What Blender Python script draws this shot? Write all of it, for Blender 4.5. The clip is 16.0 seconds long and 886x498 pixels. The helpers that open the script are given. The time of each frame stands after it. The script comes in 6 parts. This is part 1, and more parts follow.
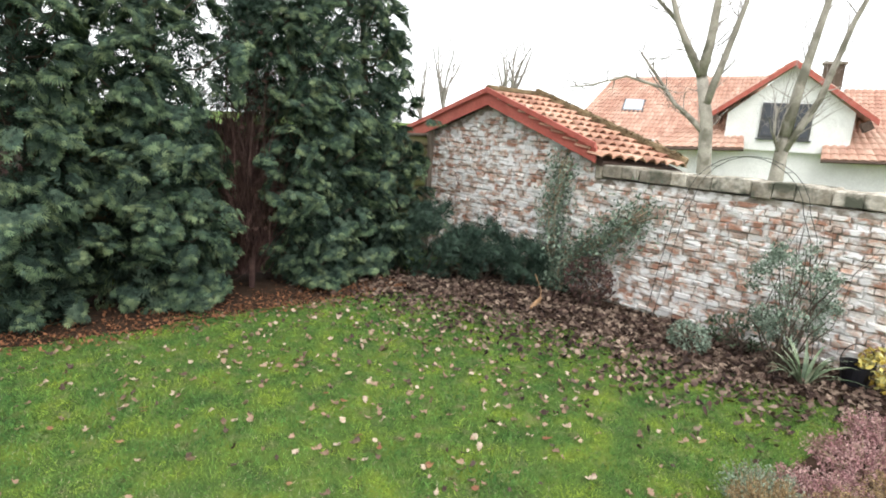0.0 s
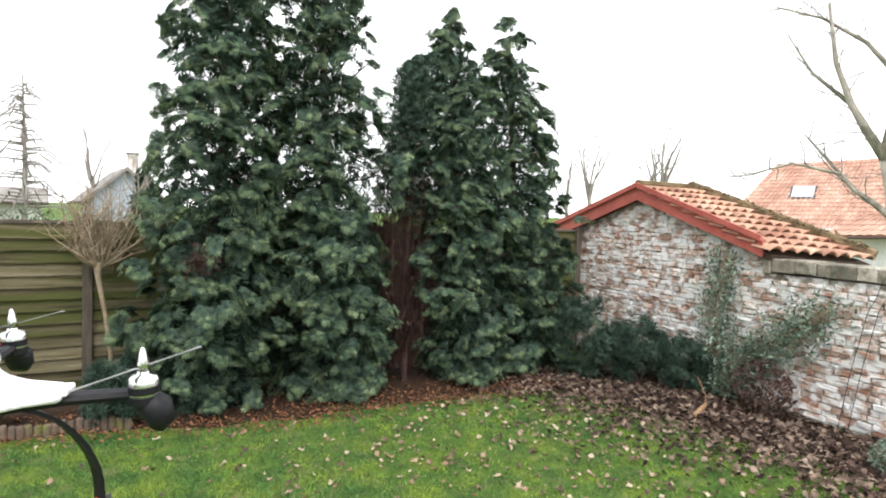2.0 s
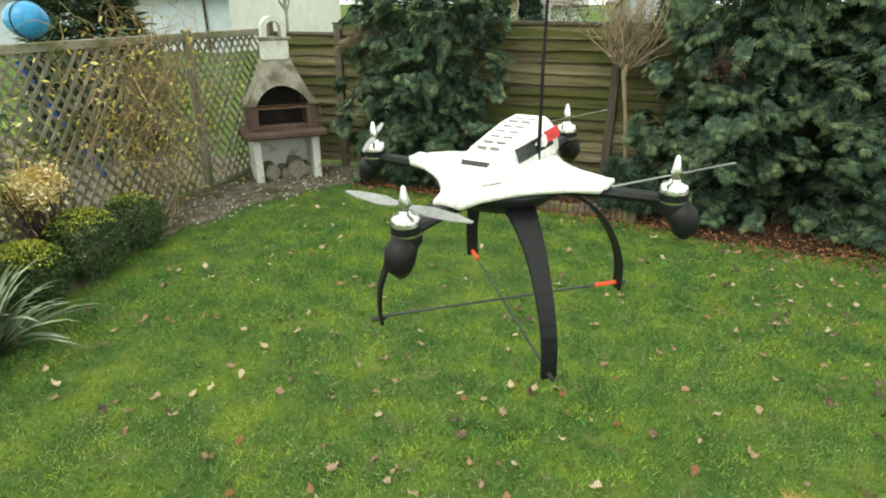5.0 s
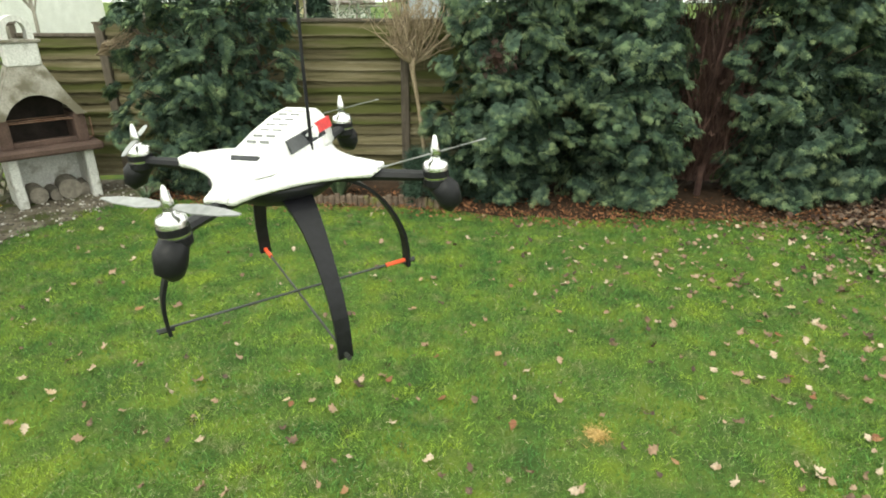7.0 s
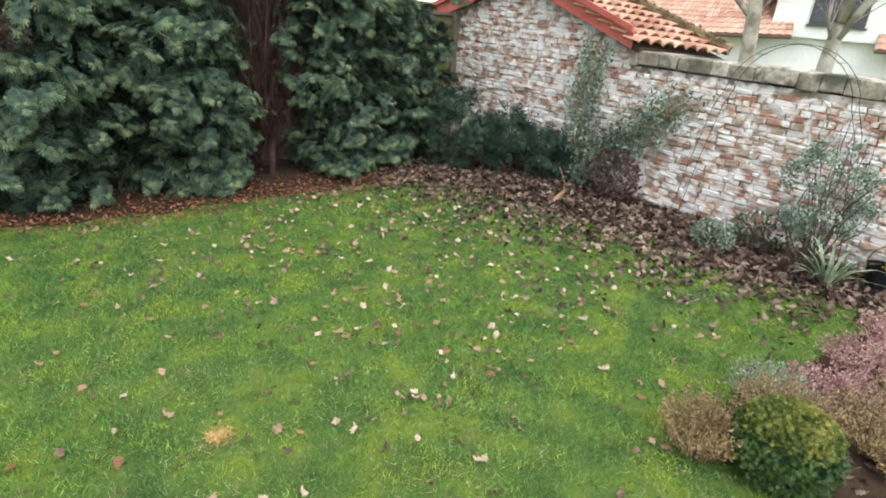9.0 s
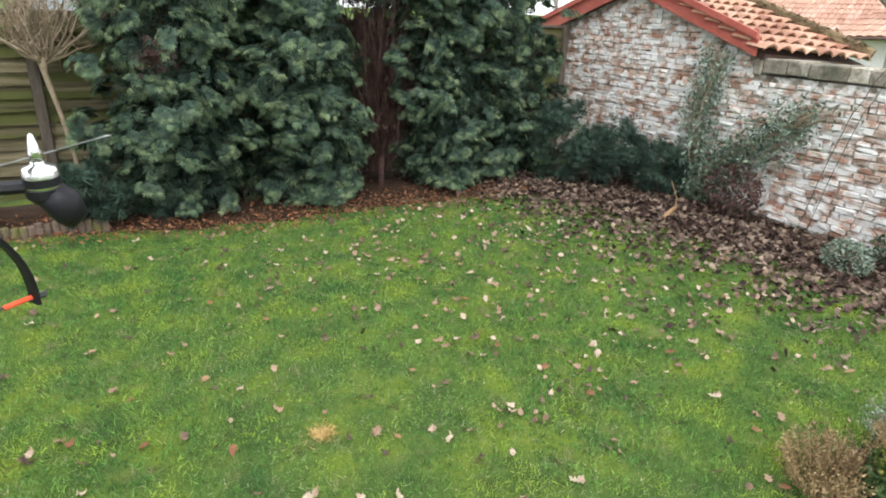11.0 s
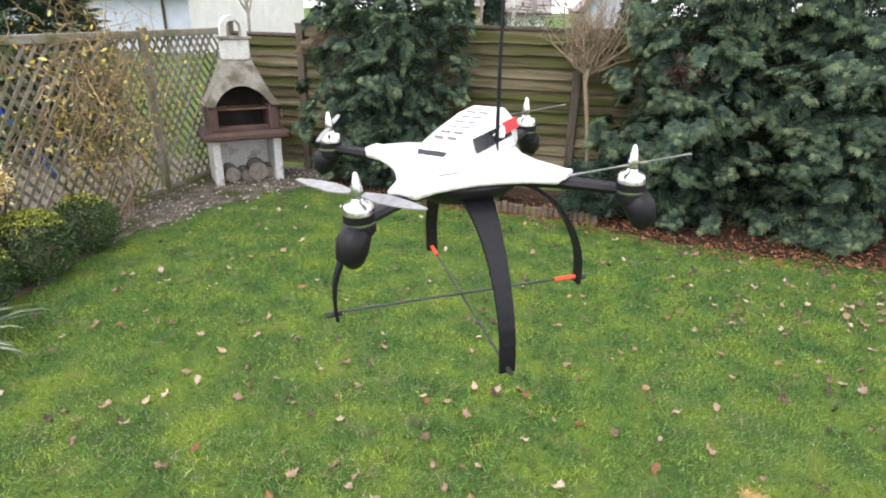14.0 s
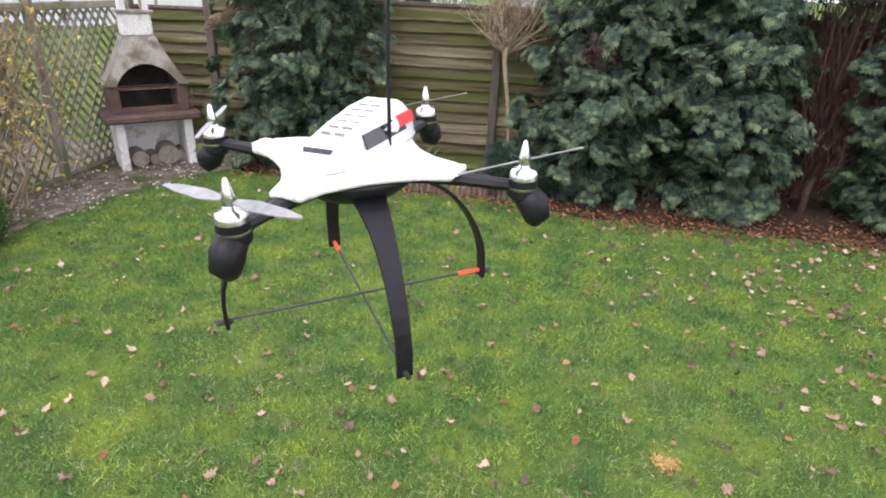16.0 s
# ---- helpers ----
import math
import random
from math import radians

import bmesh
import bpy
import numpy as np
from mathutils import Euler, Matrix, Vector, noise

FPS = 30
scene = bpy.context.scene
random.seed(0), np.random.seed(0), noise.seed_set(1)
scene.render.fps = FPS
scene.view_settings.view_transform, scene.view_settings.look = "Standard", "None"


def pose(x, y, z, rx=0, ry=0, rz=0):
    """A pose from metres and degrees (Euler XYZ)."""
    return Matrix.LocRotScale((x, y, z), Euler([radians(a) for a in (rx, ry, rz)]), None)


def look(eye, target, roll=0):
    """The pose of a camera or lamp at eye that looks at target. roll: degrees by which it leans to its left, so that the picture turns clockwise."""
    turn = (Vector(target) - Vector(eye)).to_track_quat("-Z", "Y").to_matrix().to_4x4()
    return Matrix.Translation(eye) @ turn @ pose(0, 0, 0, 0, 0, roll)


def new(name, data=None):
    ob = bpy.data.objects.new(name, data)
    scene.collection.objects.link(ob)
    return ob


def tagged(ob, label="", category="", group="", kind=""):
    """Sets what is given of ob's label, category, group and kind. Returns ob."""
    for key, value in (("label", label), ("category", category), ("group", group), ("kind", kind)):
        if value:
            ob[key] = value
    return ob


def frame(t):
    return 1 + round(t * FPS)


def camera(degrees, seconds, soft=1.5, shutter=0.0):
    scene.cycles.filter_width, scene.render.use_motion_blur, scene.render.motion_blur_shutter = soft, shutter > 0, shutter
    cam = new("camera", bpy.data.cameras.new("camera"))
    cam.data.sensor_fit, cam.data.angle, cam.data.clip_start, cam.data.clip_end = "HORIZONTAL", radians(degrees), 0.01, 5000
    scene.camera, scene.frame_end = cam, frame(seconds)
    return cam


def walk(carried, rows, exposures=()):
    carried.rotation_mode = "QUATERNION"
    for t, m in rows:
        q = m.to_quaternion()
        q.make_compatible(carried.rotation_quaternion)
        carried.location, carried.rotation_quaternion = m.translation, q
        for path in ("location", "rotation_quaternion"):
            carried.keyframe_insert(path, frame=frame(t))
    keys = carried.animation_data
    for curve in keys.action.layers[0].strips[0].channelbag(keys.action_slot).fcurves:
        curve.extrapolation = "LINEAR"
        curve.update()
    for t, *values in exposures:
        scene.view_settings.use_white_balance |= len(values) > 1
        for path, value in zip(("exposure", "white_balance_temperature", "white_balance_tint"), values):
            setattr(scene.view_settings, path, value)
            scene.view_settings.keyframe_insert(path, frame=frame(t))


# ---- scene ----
# The camera: held by hand at eye height on the lawn, turning after the drone.
cam = camera(74.2, 16.0, soft=1.9)
PATH = [
    (0.0, (0.044, -0.026, 1.839), (2.736, 2.813, 1.005), 3.65),
    (0.5, (0.036, -0.021, 1.846), (2.648, 2.906, 1.062), 3.40),
    (1.0, (0.021, -0.032, 1.867), (2.401, 3.133, 1.305), 2.51),
    (1.5, (-0.000, -0.044, 1.874), (2.160, 3.305, 1.532), 1.83),
    (2.0, (-0.014, -0.047, 1.867), (1.912, 3.450, 1.623), 1.79),
    (2.5, (-0.022, -0.055, 1.866), (1.726, 3.530, 1.573), 2.51),
    (3.0, (-0.054, -0.063, 1.831), (1.260, 3.675, 1.282), 2.72),
    (3.5, (-0.052, -0.032, 1.828), (0.388, 3.794, 0.747), 3.21),
    (4.0, (-0.080, -0.035, 1.824), (-0.873, 3.583, 0.314), 1.95),
    (4.2, (-0.056, 0.009, 1.844), (-1.215, 3.491, 0.255), 0.09),
    (6.3, (-0.046, -0.025, 1.867), (-0.867, 3.607, 0.406), -0.61),
    (6.5, (-0.027, -0.016, 1.855), (-0.710, 3.636, 0.371), -0.67),
    (7.0, (0.010, -0.031, 1.856), (0.068, 3.652, 0.295), 0.04),
    (7.5, (0.018, -0.024, 1.797), (0.917, 3.507, 0.147), 2.26),
    (8.0, (0.073, -0.029, 1.790), (1.785, 3.170, 0.108), 4.12),
    (8.2, (0.093, -0.011, 1.797), (2.159, 2.976, 0.119), 5.23),
    (10.3, (0.054, 0.028, 1.831), (2.653, 2.689, 0.358), 4.22),
    (10.5, (0.067, 0.016, 1.818), (2.472, 2.847, 0.335), 3.66),
    (11.0, (0.076, 0.005, 1.825), (2.001, 3.169, 0.313), 2.40),
    (11.5, (0.059, 0.009, 1.839), (1.463, 3.472, 0.412), 1.32),
    (12.0, (0.032, 0.033, 1.852), (0.693, 3.711, 0.425), 1.19),
    (12.5, (0.012, 0.036, 1.870), (-0.034, 3.786, 0.478), 1.10),
    (13.0, (-0.003, 0.037, 1.869), (-0.382, 3.791, 0.539), 1.25),
    (13.5, (-0.019, 0.041, 1.864), (-0.554, 3.778, 0.542), 0.59),
    (14.0, (-0.042, 0.015, 1.835), (-0.959, 3.602, 0.320), 1.34),
    (14.5, (-0.080, 0.045, 1.814), (-1.365, 3.227, -0.241), 3.64),
    (15.0, (-0.065, 0.059, 1.833), (-1.218, 3.305, -0.201), 3.52),
    (15.5, (-0.025, 0.075, 1.852), (-0.830, 3.550, 0.043), 2.50),
    (16.0, (0.001, 0.067, 1.854), (-0.440, 3.688, 0.214), 2.34),
]
walk(cam, [(t, look(eye, target, roll)) for t, eye, target, roll in PATH],
     ((0.0, 0.14, 6500, 10), (2.0, 0.17, 6500, 10), (3.0, 0.0, 6600, 7), (3.5, -0.10, 6950, 0), (4.2, -0.15, 7200, -6), (6.3, 0.06, 7200, -6), (7.0, 0.13, 7150, -3),
      (8.0, 0.16, 6550, 7), (10.5, 0.14, 6350, 9), (12.0, 0.15, 6450, 9), (13.5, 0.16, 6400, 14), (14.5, 0.18, 6450, 19), (16.0, 0.18, 6300, 21)))

# Overcast winter daylight: an even white cloud cover, a little brighter overhead, and a very soft sun behind it.
world = bpy.data.worlds.new("overcast_sky")
scene.world = world
world.use_nodes = True
wn, wl = world.node_tree.nodes, world.node_tree.links
cloud = wn.new("ShaderNodeTexCoord")
cloud_noise = wn.new("ShaderNodeTexNoise")
cloud_noise.inputs["Scale"].default_value = 2.5
cloud_ramp = wn.new("ShaderNodeValToRGB")
cloud_ramp.color_ramp.elements[0].color = (0.93, 0.96, 1.0, 1)
cloud_ramp.color_ramp.elements[1].color = (1.0, 1.0, 1.0, 1)
wl.new(cloud.outputs["Generated"], cloud_noise.inputs["Vector"])
wl.new(cloud_noise.outputs["Fac"], cloud_ramp.inputs[0])
wl.new(cloud_ramp.outputs[0], wn["Background"].inputs[0])
wn["Background"].inputs[1].default_value = 1.95

sun_data = bpy.data.lights.new("sun", "SUN")
sun_data.energy, sun_data.angle, sun_data.color = 1.7, radians(40), (1.0, 0.97, 0.92)
sun = new("sun", sun_data)
sun.matrix_world = look((-4, -6, 13), (0, 3, 0))

# ---- tools ----
class Geo:
    """Collects vertices and faces of one mesh."""

    def __init__(self):
        self.v, self.f = [], []

    def add(self, verts, faces):
        n = len(self.v)
        self.v += [tuple(p) for p in verts]
        self.f += [tuple(n + i for i in f) for f in faces]
        return self

    def box(self, size, at=(0, 0, 0), turn=(0, 0, 0), taper=1.0, bevel=0.0):
        sx, sy, sz = (s / 2 for s in size)
        m = Matrix.Translation(at) @ Euler([radians(a) for a in turn]).to_matrix().to_4x4()
        if bevel:
            bm = bmesh.new()
            bmesh.ops.create_cube(bm, size=1)
            for p in bm.verts:
                k = taper if p.co.z > 0 else 1
                p.co = (p.co.x * 2 * sx * k, p.co.y * 2 * sy * k, p.co.z * 2 * sz)
            bmesh.ops.bevel(bm, geom=bm.edges[:], offset=bevel, segments=1, affect="EDGES")
            bm.verts.index_update()
            self.add([m @ p.co for p in bm.verts], [[p.index for p in f.verts] for f in bm.faces])
            bm.free()
            return self
        c = [(-sx, -sy, -sz), (sx, -sy, -sz), (sx, sy, -sz), (-sx, sy, -sz)]
        c += [(x * taper, y * taper, sz) for x, y, _ in c]
        return self.add([m @ Vector(p) for p in c], [(3, 2, 1, 0), (4, 5, 6, 7), (0, 1, 5, 4), (1, 2, 6, 5), (2, 3, 7, 6), (3, 0, 4, 7)])

    def tube(self, pts, radii, n=6, flat=1.0):
        pts = [Vector(p) for p in pts]
        if not hasattr(radii, "__len__"):
            radii = [radii] * len(pts)
        ring, side = [], None
        for i, p in enumerate(pts):
            d = (pts[min(i + 1, len(pts) - 1)] - pts[max(i - 1, 0)]).normalized()
            if side is None:
                side = d.cross(Vector((0, 0, 1)) if abs(d.z) < 0.9 else Vector((1, 0, 0)))
            side = (side - d * side.dot(d)).normalized()
            up = d.cross(side)
            ring += [p + (side * math.cos(a) + up * math.sin(a) * flat) * radii[i] for a in (2 * math.pi * k / n for k in range(n))]
        faces = [(i * n + k, i * n + (k + 1) % n, (i + 1) * n + (k + 1) % n, (i + 1) * n + k) for i in range(len(pts) - 1) for k in range(n)]
        faces += [tuple(reversed(range(n))), tuple(range((len(pts) - 1) * n, len(pts) * n))]
        return self.add(ring, faces)

    def lathe(self, profile, at=(0, 0, 0), n=16, turn=(0, 0, 0)):
        m = Matrix.Translation(at) @ Euler([radians(a) for a in turn]).to_matrix().to_4x4()
        ring = [m @ Vector((r * math.cos(2 * math.pi * k / n), r * math.sin(2 * math.pi * k / n), z)) for r, z in profile for k in range(n)]
        faces = [(i * n + k, i * n + (k + 1) % n, (i + 1) * n + (k + 1) % n, (i + 1) * n + k) for i in range(len(profile) - 1) for k in range(n)]
        faces += [tuple(reversed(range(n))), tuple(range((len(profile) - 1) * n, len(profile) * n))]
        return self.add(ring, faces)

    def prism(self, outline, depth, place):
        """An outline in x and z, drawn out along y by depth; place: a matrix."""
        n = len(outline)
        v = [place @ Vector((x, 0, z)) for x, z in outline] + [place @ Vector((x, depth, z)) for x, z in outline]
        return self.add(v, [tuple(range(n)), tuple(reversed(range(n, 2 * n)))] + [((i + 1) % n, i, i + n, (i + 1) % n + n) for i in range(n)])

    def mesh(self, name, material, smooth=False):
        me = bpy.data.meshes.new(name)
        me.from_pydata(self.v, [], self.f)
        me.materials.append(material)
        if smooth:
            me.polygons.foreach_set("use_smooth", [True] * len(me.polygons))
        return me


def thing(name, at, label, category, group="", kind="", turn=0.0):
    ob = new(name)
    ob.matrix_world = pose(*at, 0, 0, turn)
    return tagged(ob, label, category, group, kind)


def part(name, geo, material, parent=None, label="", smooth=False):
    ob = new(name, geo.mesh(name, material, smooth) if isinstance(geo, Geo) else geo)
    if parent:
        ob.parent = parent
    return tagged(ob, label)


def whole(name, geo, material, at, label, category, group="", kind="", smooth=False, turn=0.0):
    ob = new(name, geo.mesh(name, material, smooth) if isinstance(geo, Geo) else geo)
    ob.matrix_world = pose(*at, 0, 0, turn)
    return tagged(ob, label, category, group, kind)


def scatter(name, shape, faces, places, ahead, up, size, material):
    """One mesh of many copies of a small shape: x is across, y ahead, z up of each."""
    shape, places, ahead, up = (np.asarray(a, float) for a in (shape, places, ahead, up))
    size = np.broadcast_to(np.asarray(size, float), (len(places),))
    ahead = ahead / np.linalg.norm(ahead, axis=1, keepdims=True)
    side = np.cross(ahead, up)
    side /= np.linalg.norm(side, axis=1, keepdims=True) + 1e-9
    up = np.cross(side, ahead)
    v = places[:, None] + size[:, None, None] * (shape[None, :, 0:1] * side[:, None] + shape[None, :, 1:2] * ahead[:, None] + shape[None, :, 2:3] * up[:, None])
    f = (np.asarray(faces)[None] + (np.arange(len(places)) * len(shape))[:, None, None]).reshape(-1, len(faces[0]))
    v = v.reshape(-1, 3)
    me = bpy.data.meshes.new(name)
    me.vertices.add(len(v))
    me.vertices.foreach_set("co", v.ravel())
    k = f.shape[1]
    me.loops.add(f.size)
    me.loops.foreach_set("vertex_index", f.ravel().astype(np.int32))
    me.polygons.add(len(f))
    me.polygons.foreach_set("loop_start", (np.arange(len(f)) * k).astype(np.int32))
    me.update(calc_edges=True)
    me.materials.append(material)
    return me


rng = np.random.default_rng(7)


def unit(n):
    d = rng.normal(size=(n, 3))
    return d / np.linalg.norm(d, axis=1, keepdims=True)


# ---- materials ----
def surf(name, colours, scale=8.0, rough=0.8, bump=0.3, fine=60.0, vary=0.25, by="island", metal=0.0, stain=None, stain_scale=1.5, stain_at=0.55, stretch=(1, 1, 1), hue=0.0, sheen=0.5, span=0.4, thin=0.0):
    """A worn surface: two or three colours mottled at two scales, stains with a shape of their own, a fine relief, and a tone that varies from piece to piece."""
    m = bpy.data.materials.new(name)
    m.use_nodes = True
    nt, b = m.node_tree, m.node_tree.nodes["Principled BSDF"]
    n, link = nt.nodes, nt.links.new
    geo = n.new("ShaderNodeNewGeometry")
    info = n.new("ShaderNodeObjectInfo")
    stretch_node = n.new("ShaderNodeVectorMath")
    stretch_node.operation = "MULTIPLY"
    stretch_node.inputs[1].default_value = stretch
    link(geo.outputs["Position"], stretch_node.inputs[0])
    where = stretch_node.outputs[0]

    def noise_at(s, detail=4.0):
        t = n.new("ShaderNodeTexNoise")
        t.inputs["Scale"].default_value, t.inputs["Detail"].default_value = s, detail
        link(where, t.inputs["Vector"])
        return t.outputs["Fac"]

    ramp = n.new("ShaderNodeValToRGB")
    e = ramp.color_ramp.elements
    while len(e) < len(colours):
        e.new(0.5)
    for i, c in enumerate(colours):
        e[i].position, e[i].color = 0.5 + span * (i / max(len(colours) - 1, 1) - 0.5), (*c, 1)
    pick = info.outputs["Random"] if by == "object" else geo.outputs["Random Per Island"]
    mix_pos = n.new("ShaderNodeMath")
    mix_pos.operation = "MULTIPLY_ADD"
    link(pick, mix_pos.inputs[0])
    mix_pos.inputs[1].default_value = hue
    add = n.new("ShaderNodeMath")
    add.operation = "SUBTRACT"
    link(noise_at(scale), add.inputs[0])
    add.inputs[1].default_value = hue / 2
    link(add.outputs[0], mix_pos.inputs[2])
    link(mix_pos.outputs[0], ramp.inputs[0])
    colour = ramp.outputs[0]
    tone = n.new("ShaderNodeHueSaturation")
    val = n.new("ShaderNodeMapRange")
    val.inputs["To Min"].default_value, val.inputs["To Max"].default_value = 1 - vary, 1 + vary
    link(pick, val.inputs["Value"])
    grain = n.new("ShaderNodeMapRange")
    grain.inputs["From Min"].default_value, grain.inputs["From Max"].default_value = 0.3, 0.7
    grain.inputs["To Min"].default_value, grain.inputs["To Max"].default_value = 0.8, 1.18
    fine_noise = noise_at(fine)
    link(fine_noise, grain.inputs["Value"])
    both = n.new("ShaderNodeMath")
    both.operation = "MULTIPLY"
    link(val.outputs[0], both.inputs[0])
    link(grain.outputs[0], both.inputs[1])
    link(both.outputs[0], tone.inputs["Value"])
    link(colour, tone.inputs["Color"])
    colour = tone.outputs[0]
    if stain:
        edge = n.new("ShaderNodeMapRange")
        edge.inputs["From Min"].default_value, edge.inputs["From Max"].default_value = stain_at - 0.06, stain_at + 0.06
        link(noise_at(stain_scale, 6.0), edge.inputs["Value"])
        mix = n.new("ShaderNodeMix")
        mix.data_type = "RGBA"
        link(edge.outputs[0], mix.inputs["Factor"])
        link(colour, mix.inputs["A"])
        mix.inputs["B"].default_value = (*stain, 1)
        colour = mix.outputs["Result"]
    link(colour, b.inputs["Base Color"])
    b.inputs["Roughness"].default_value, b.inputs["Metallic"].default_value = rough, metal
    b.inputs["Specular IOR Level"].default_value = sheen
    if bump:
        bn = n.new("ShaderNodeBump")
        bn.inputs["Strength"].default_value, bn.inputs["Distance"].default_value = bump, 0.01
        link(fine_noise, bn.inputs["Height"])
        link(bn.outputs[0], b.inputs["Normal"])
    if thin:
        # light that passes through thin leaves
        passing, blend = n.new("ShaderNodeBsdfTranslucent"), n.new("ShaderNodeMixShader")
        link(colour, passing.inputs["Color"])
        blend.inputs[0].default_value = thin
        link(b.outputs[0], blend.inputs[1])
        link(passing.outputs[0], blend.inputs[2])
        link(blend.outputs[0], n["Material Output"].inputs["Surface"])
    return m


LAWN = surf("lawn_soil_and_moss", [(0.05, 0.09, 0.026), (0.085, 0.135, 0.032), (0.15, 0.20, 0.030)], 3.3, 0.95, 0.8, 140, 0.0, sheen=0.1, span=0.34, stain=(0.05, 0.045, 0.02), stain_scale=9, stain_at=0.66)
GRASS = surf("grass_blades", [(0.068, 0.164, 0.047), (0.100, 0.220, 0.054), (0.156, 0.272, 0.058), (0.250, 0.350, 0.050)], 3.8, 0.75, 0.0, 26, 0.62, sheen=0.2, hue=0.12, span=0.34, stain=(0.24, 0.26, 0.12), stain_scale=7.0, stain_at=0.63)
SOIL = surf("dark_bed_soil", [(0.035, 0.022, 0.016), (0.07, 0.045, 0.03)], 7, 0.95, 1.0, 90, 0.0, sheen=0.1)
LITTER = surf("rotting_leaves", [(0.030, 0.018, 0.015), (0.085, 0.052, 0.042), (0.12, 0.085, 0.065), (0.20, 0.15, 0.115)], 5, 0.8, 0.1, 50, 0.5, hue=0.35, sheen=0.2)
NEEDLES = surf("brown_thuja_litter", [(0.16, 0.07, 0.036), (0.28, 0.135, 0.072)], 8, 0.9, 0.2, 80, 0.4, sheen=0.1)
FALLEN = surf("fallen_oak_leaf", [(0.20, 0.08, 0.035), (0.27, 0.14, 0.065), (0.31, 0.19, 0.105), (0.38, 0.29, 0.19)], 9, 0.7, 0.2, 70, 0.12, by="object", hue=0.6)
FALLEN_STUFF = surf("fallen_leaves", [(0.08, 0.05, 0.035), (0.19, 0.12, 0.075), (0.28, 0.18, 0.115), (0.29, 0.20, 0.135), (0.40, 0.32, 0.24)], 9, 0.7, 0.2, 70, 0.22, hue=0.7, span=0.55)
FENCE = surf("weathered_fence_board", [(0.055, 0.050, 0.026), (0.13, 0.112, 0.062), (0.175, 0.15, 0.092), (0.235, 0.205, 0.14)], 9, 0.88, 0.8, 70, 0.26, by="object", hue=0.18, span=0.5, stain=(0.085, 0.092, 0.030), stain_scale=3.2, stain_at=0.525, stretch=(0.16, 1, 3.2), sheen=0.2)
POST = surf("grey_fence_post", [(0.085, 0.068, 0.052), (0.16, 0.132, 0.105)], 9, 0.85, 0.5, 70, 0.15, by="object", stretch=(3, 3, 0.4))
LATTICE = surf("weathered_lattice_slat", [(0.17, 0.16, 0.125), (0.29, 0.275, 0.22)], 7, 0.85, 0.4, 80, 0.22, by="object", stain=(0.13, 0.14, 0.06), stain_scale=3, stain_at=0.56)
DULLGROUND = surf("dull_winter_ground", [(0.085, 0.080, 0.055), (0.14, 0.125, 0.095), (0.20, 0.18, 0.15)], 5, 0.95, 0.8, 90, 0.0, sheen=0.1)
LPOST = surf("grey_lattice_post", [(0.19, 0.18, 0.145), (0.32, 0.305, 0.255)], 9, 0.85, 0.5, 70, 0.15, by="object", stretch=(3, 3, 0.4), stain=(0.13, 0.14, 0.07), stain_scale=3, stain_at=0.58, sheen=0.2)
BRICK_COLOURS = [(0.50, 0.275, 0.195), (0.44, 0.355, 0.30), (0.60, 0.45, 0.37), (0.62, 0.56, 0.51), (0.55, 0.33, 0.24), (0.70, 0.66, 0.62)]
BRICK = surf("old_brick", BRICK_COLOURS, 8.0, 0.9, 1.0, 60, 0.22, by="object", hue=0.45, stain=(0.82, 0.81, 0.80), stain_scale=9.0, stain_at=0.515, stretch=(1, 0.85, 1.15), sheen=0.2)
BRICK_STUFF = surf("old_brick_rest", BRICK_COLOURS, 8.0, 0.9, 1.0, 60, 0.22, hue=0.45, stain=(0.82, 0.81, 0.80), stain_scale=9.0, stain_at=0.515, stretch=(1, 0.85, 1.15), sheen=0.2)
MORTAR = surf("crumbling_lime_mortar", [(0.15, 0.125, 0.10), (0.32, 0.28, 0.235), (0.56, 0.51, 0.46)], 5, 0.95, 1.0, 60, 0.0, sheen=0.1, stain=(0.74, 0.73, 0.71), stain_scale=9.0, stain_at=0.52, stretch=(1, 0.85, 1.15))
COPING = surf("mossy_coping_block", [(0.19, 0.165, 0.125), (0.30, 0.27, 0.22), (0.46, 0.43, 0.37)], 9, 0.95, 1.0, 40, 0.25, by="object", hue=0.2, stain=(0.10, 0.105, 0.08), stain_scale=6, stain_at=0.57, sheen=0.15)
TILE = surf("clay_roof_tile", [(0.33, 0.155, 0.10), (0.44, 0.24, 0.16), (0.52, 0.33, 0.24)], 3, 0.75, 0.3, 40, 0.2, by="object", hue=0.3)
TILE_STUFF = surf("clay_roof_tiles", [(0.42, 0.225, 0.165), (0.50, 0.30, 0.225), (0.56, 0.38, 0.30)], 1.2, 0.75, 0.2, 20, 0.08, hue=0.14)
MOSS = surf("roof_moss", [(0.10, 0.075, 0.045), (0.23, 0.17, 0.10)], 9, 0.95, 1.0, 50, 0.2, sheen=0.1)
BARGE = surf("red_painted_bargeboard", [(0.36, 0.075, 0.055), (0.46, 0.12, 0.09)], 6, 0.6, 0.2, 60, 0.1)
RENDER = surf("white_render", [(0.74, 0.74, 0.73), (0.84, 0.84, 0.83)], 2, 0.9, 0.2, 40, 0.0, sheen=0.2)
CREAMWALL = surf("cream_render", [(0.58, 0.48, 0.30), (0.68, 0.58, 0.40)], 2, 0.9, 0.2, 40, 0.0, sheen=0.2)
RENDER_GREY = surf("pale_blue_grey_render", [(0.42, 0.47, 0.55), (0.53, 0.58, 0.65)], 2, 0.9, 0.2, 40, 0.0, sheen=0.2)
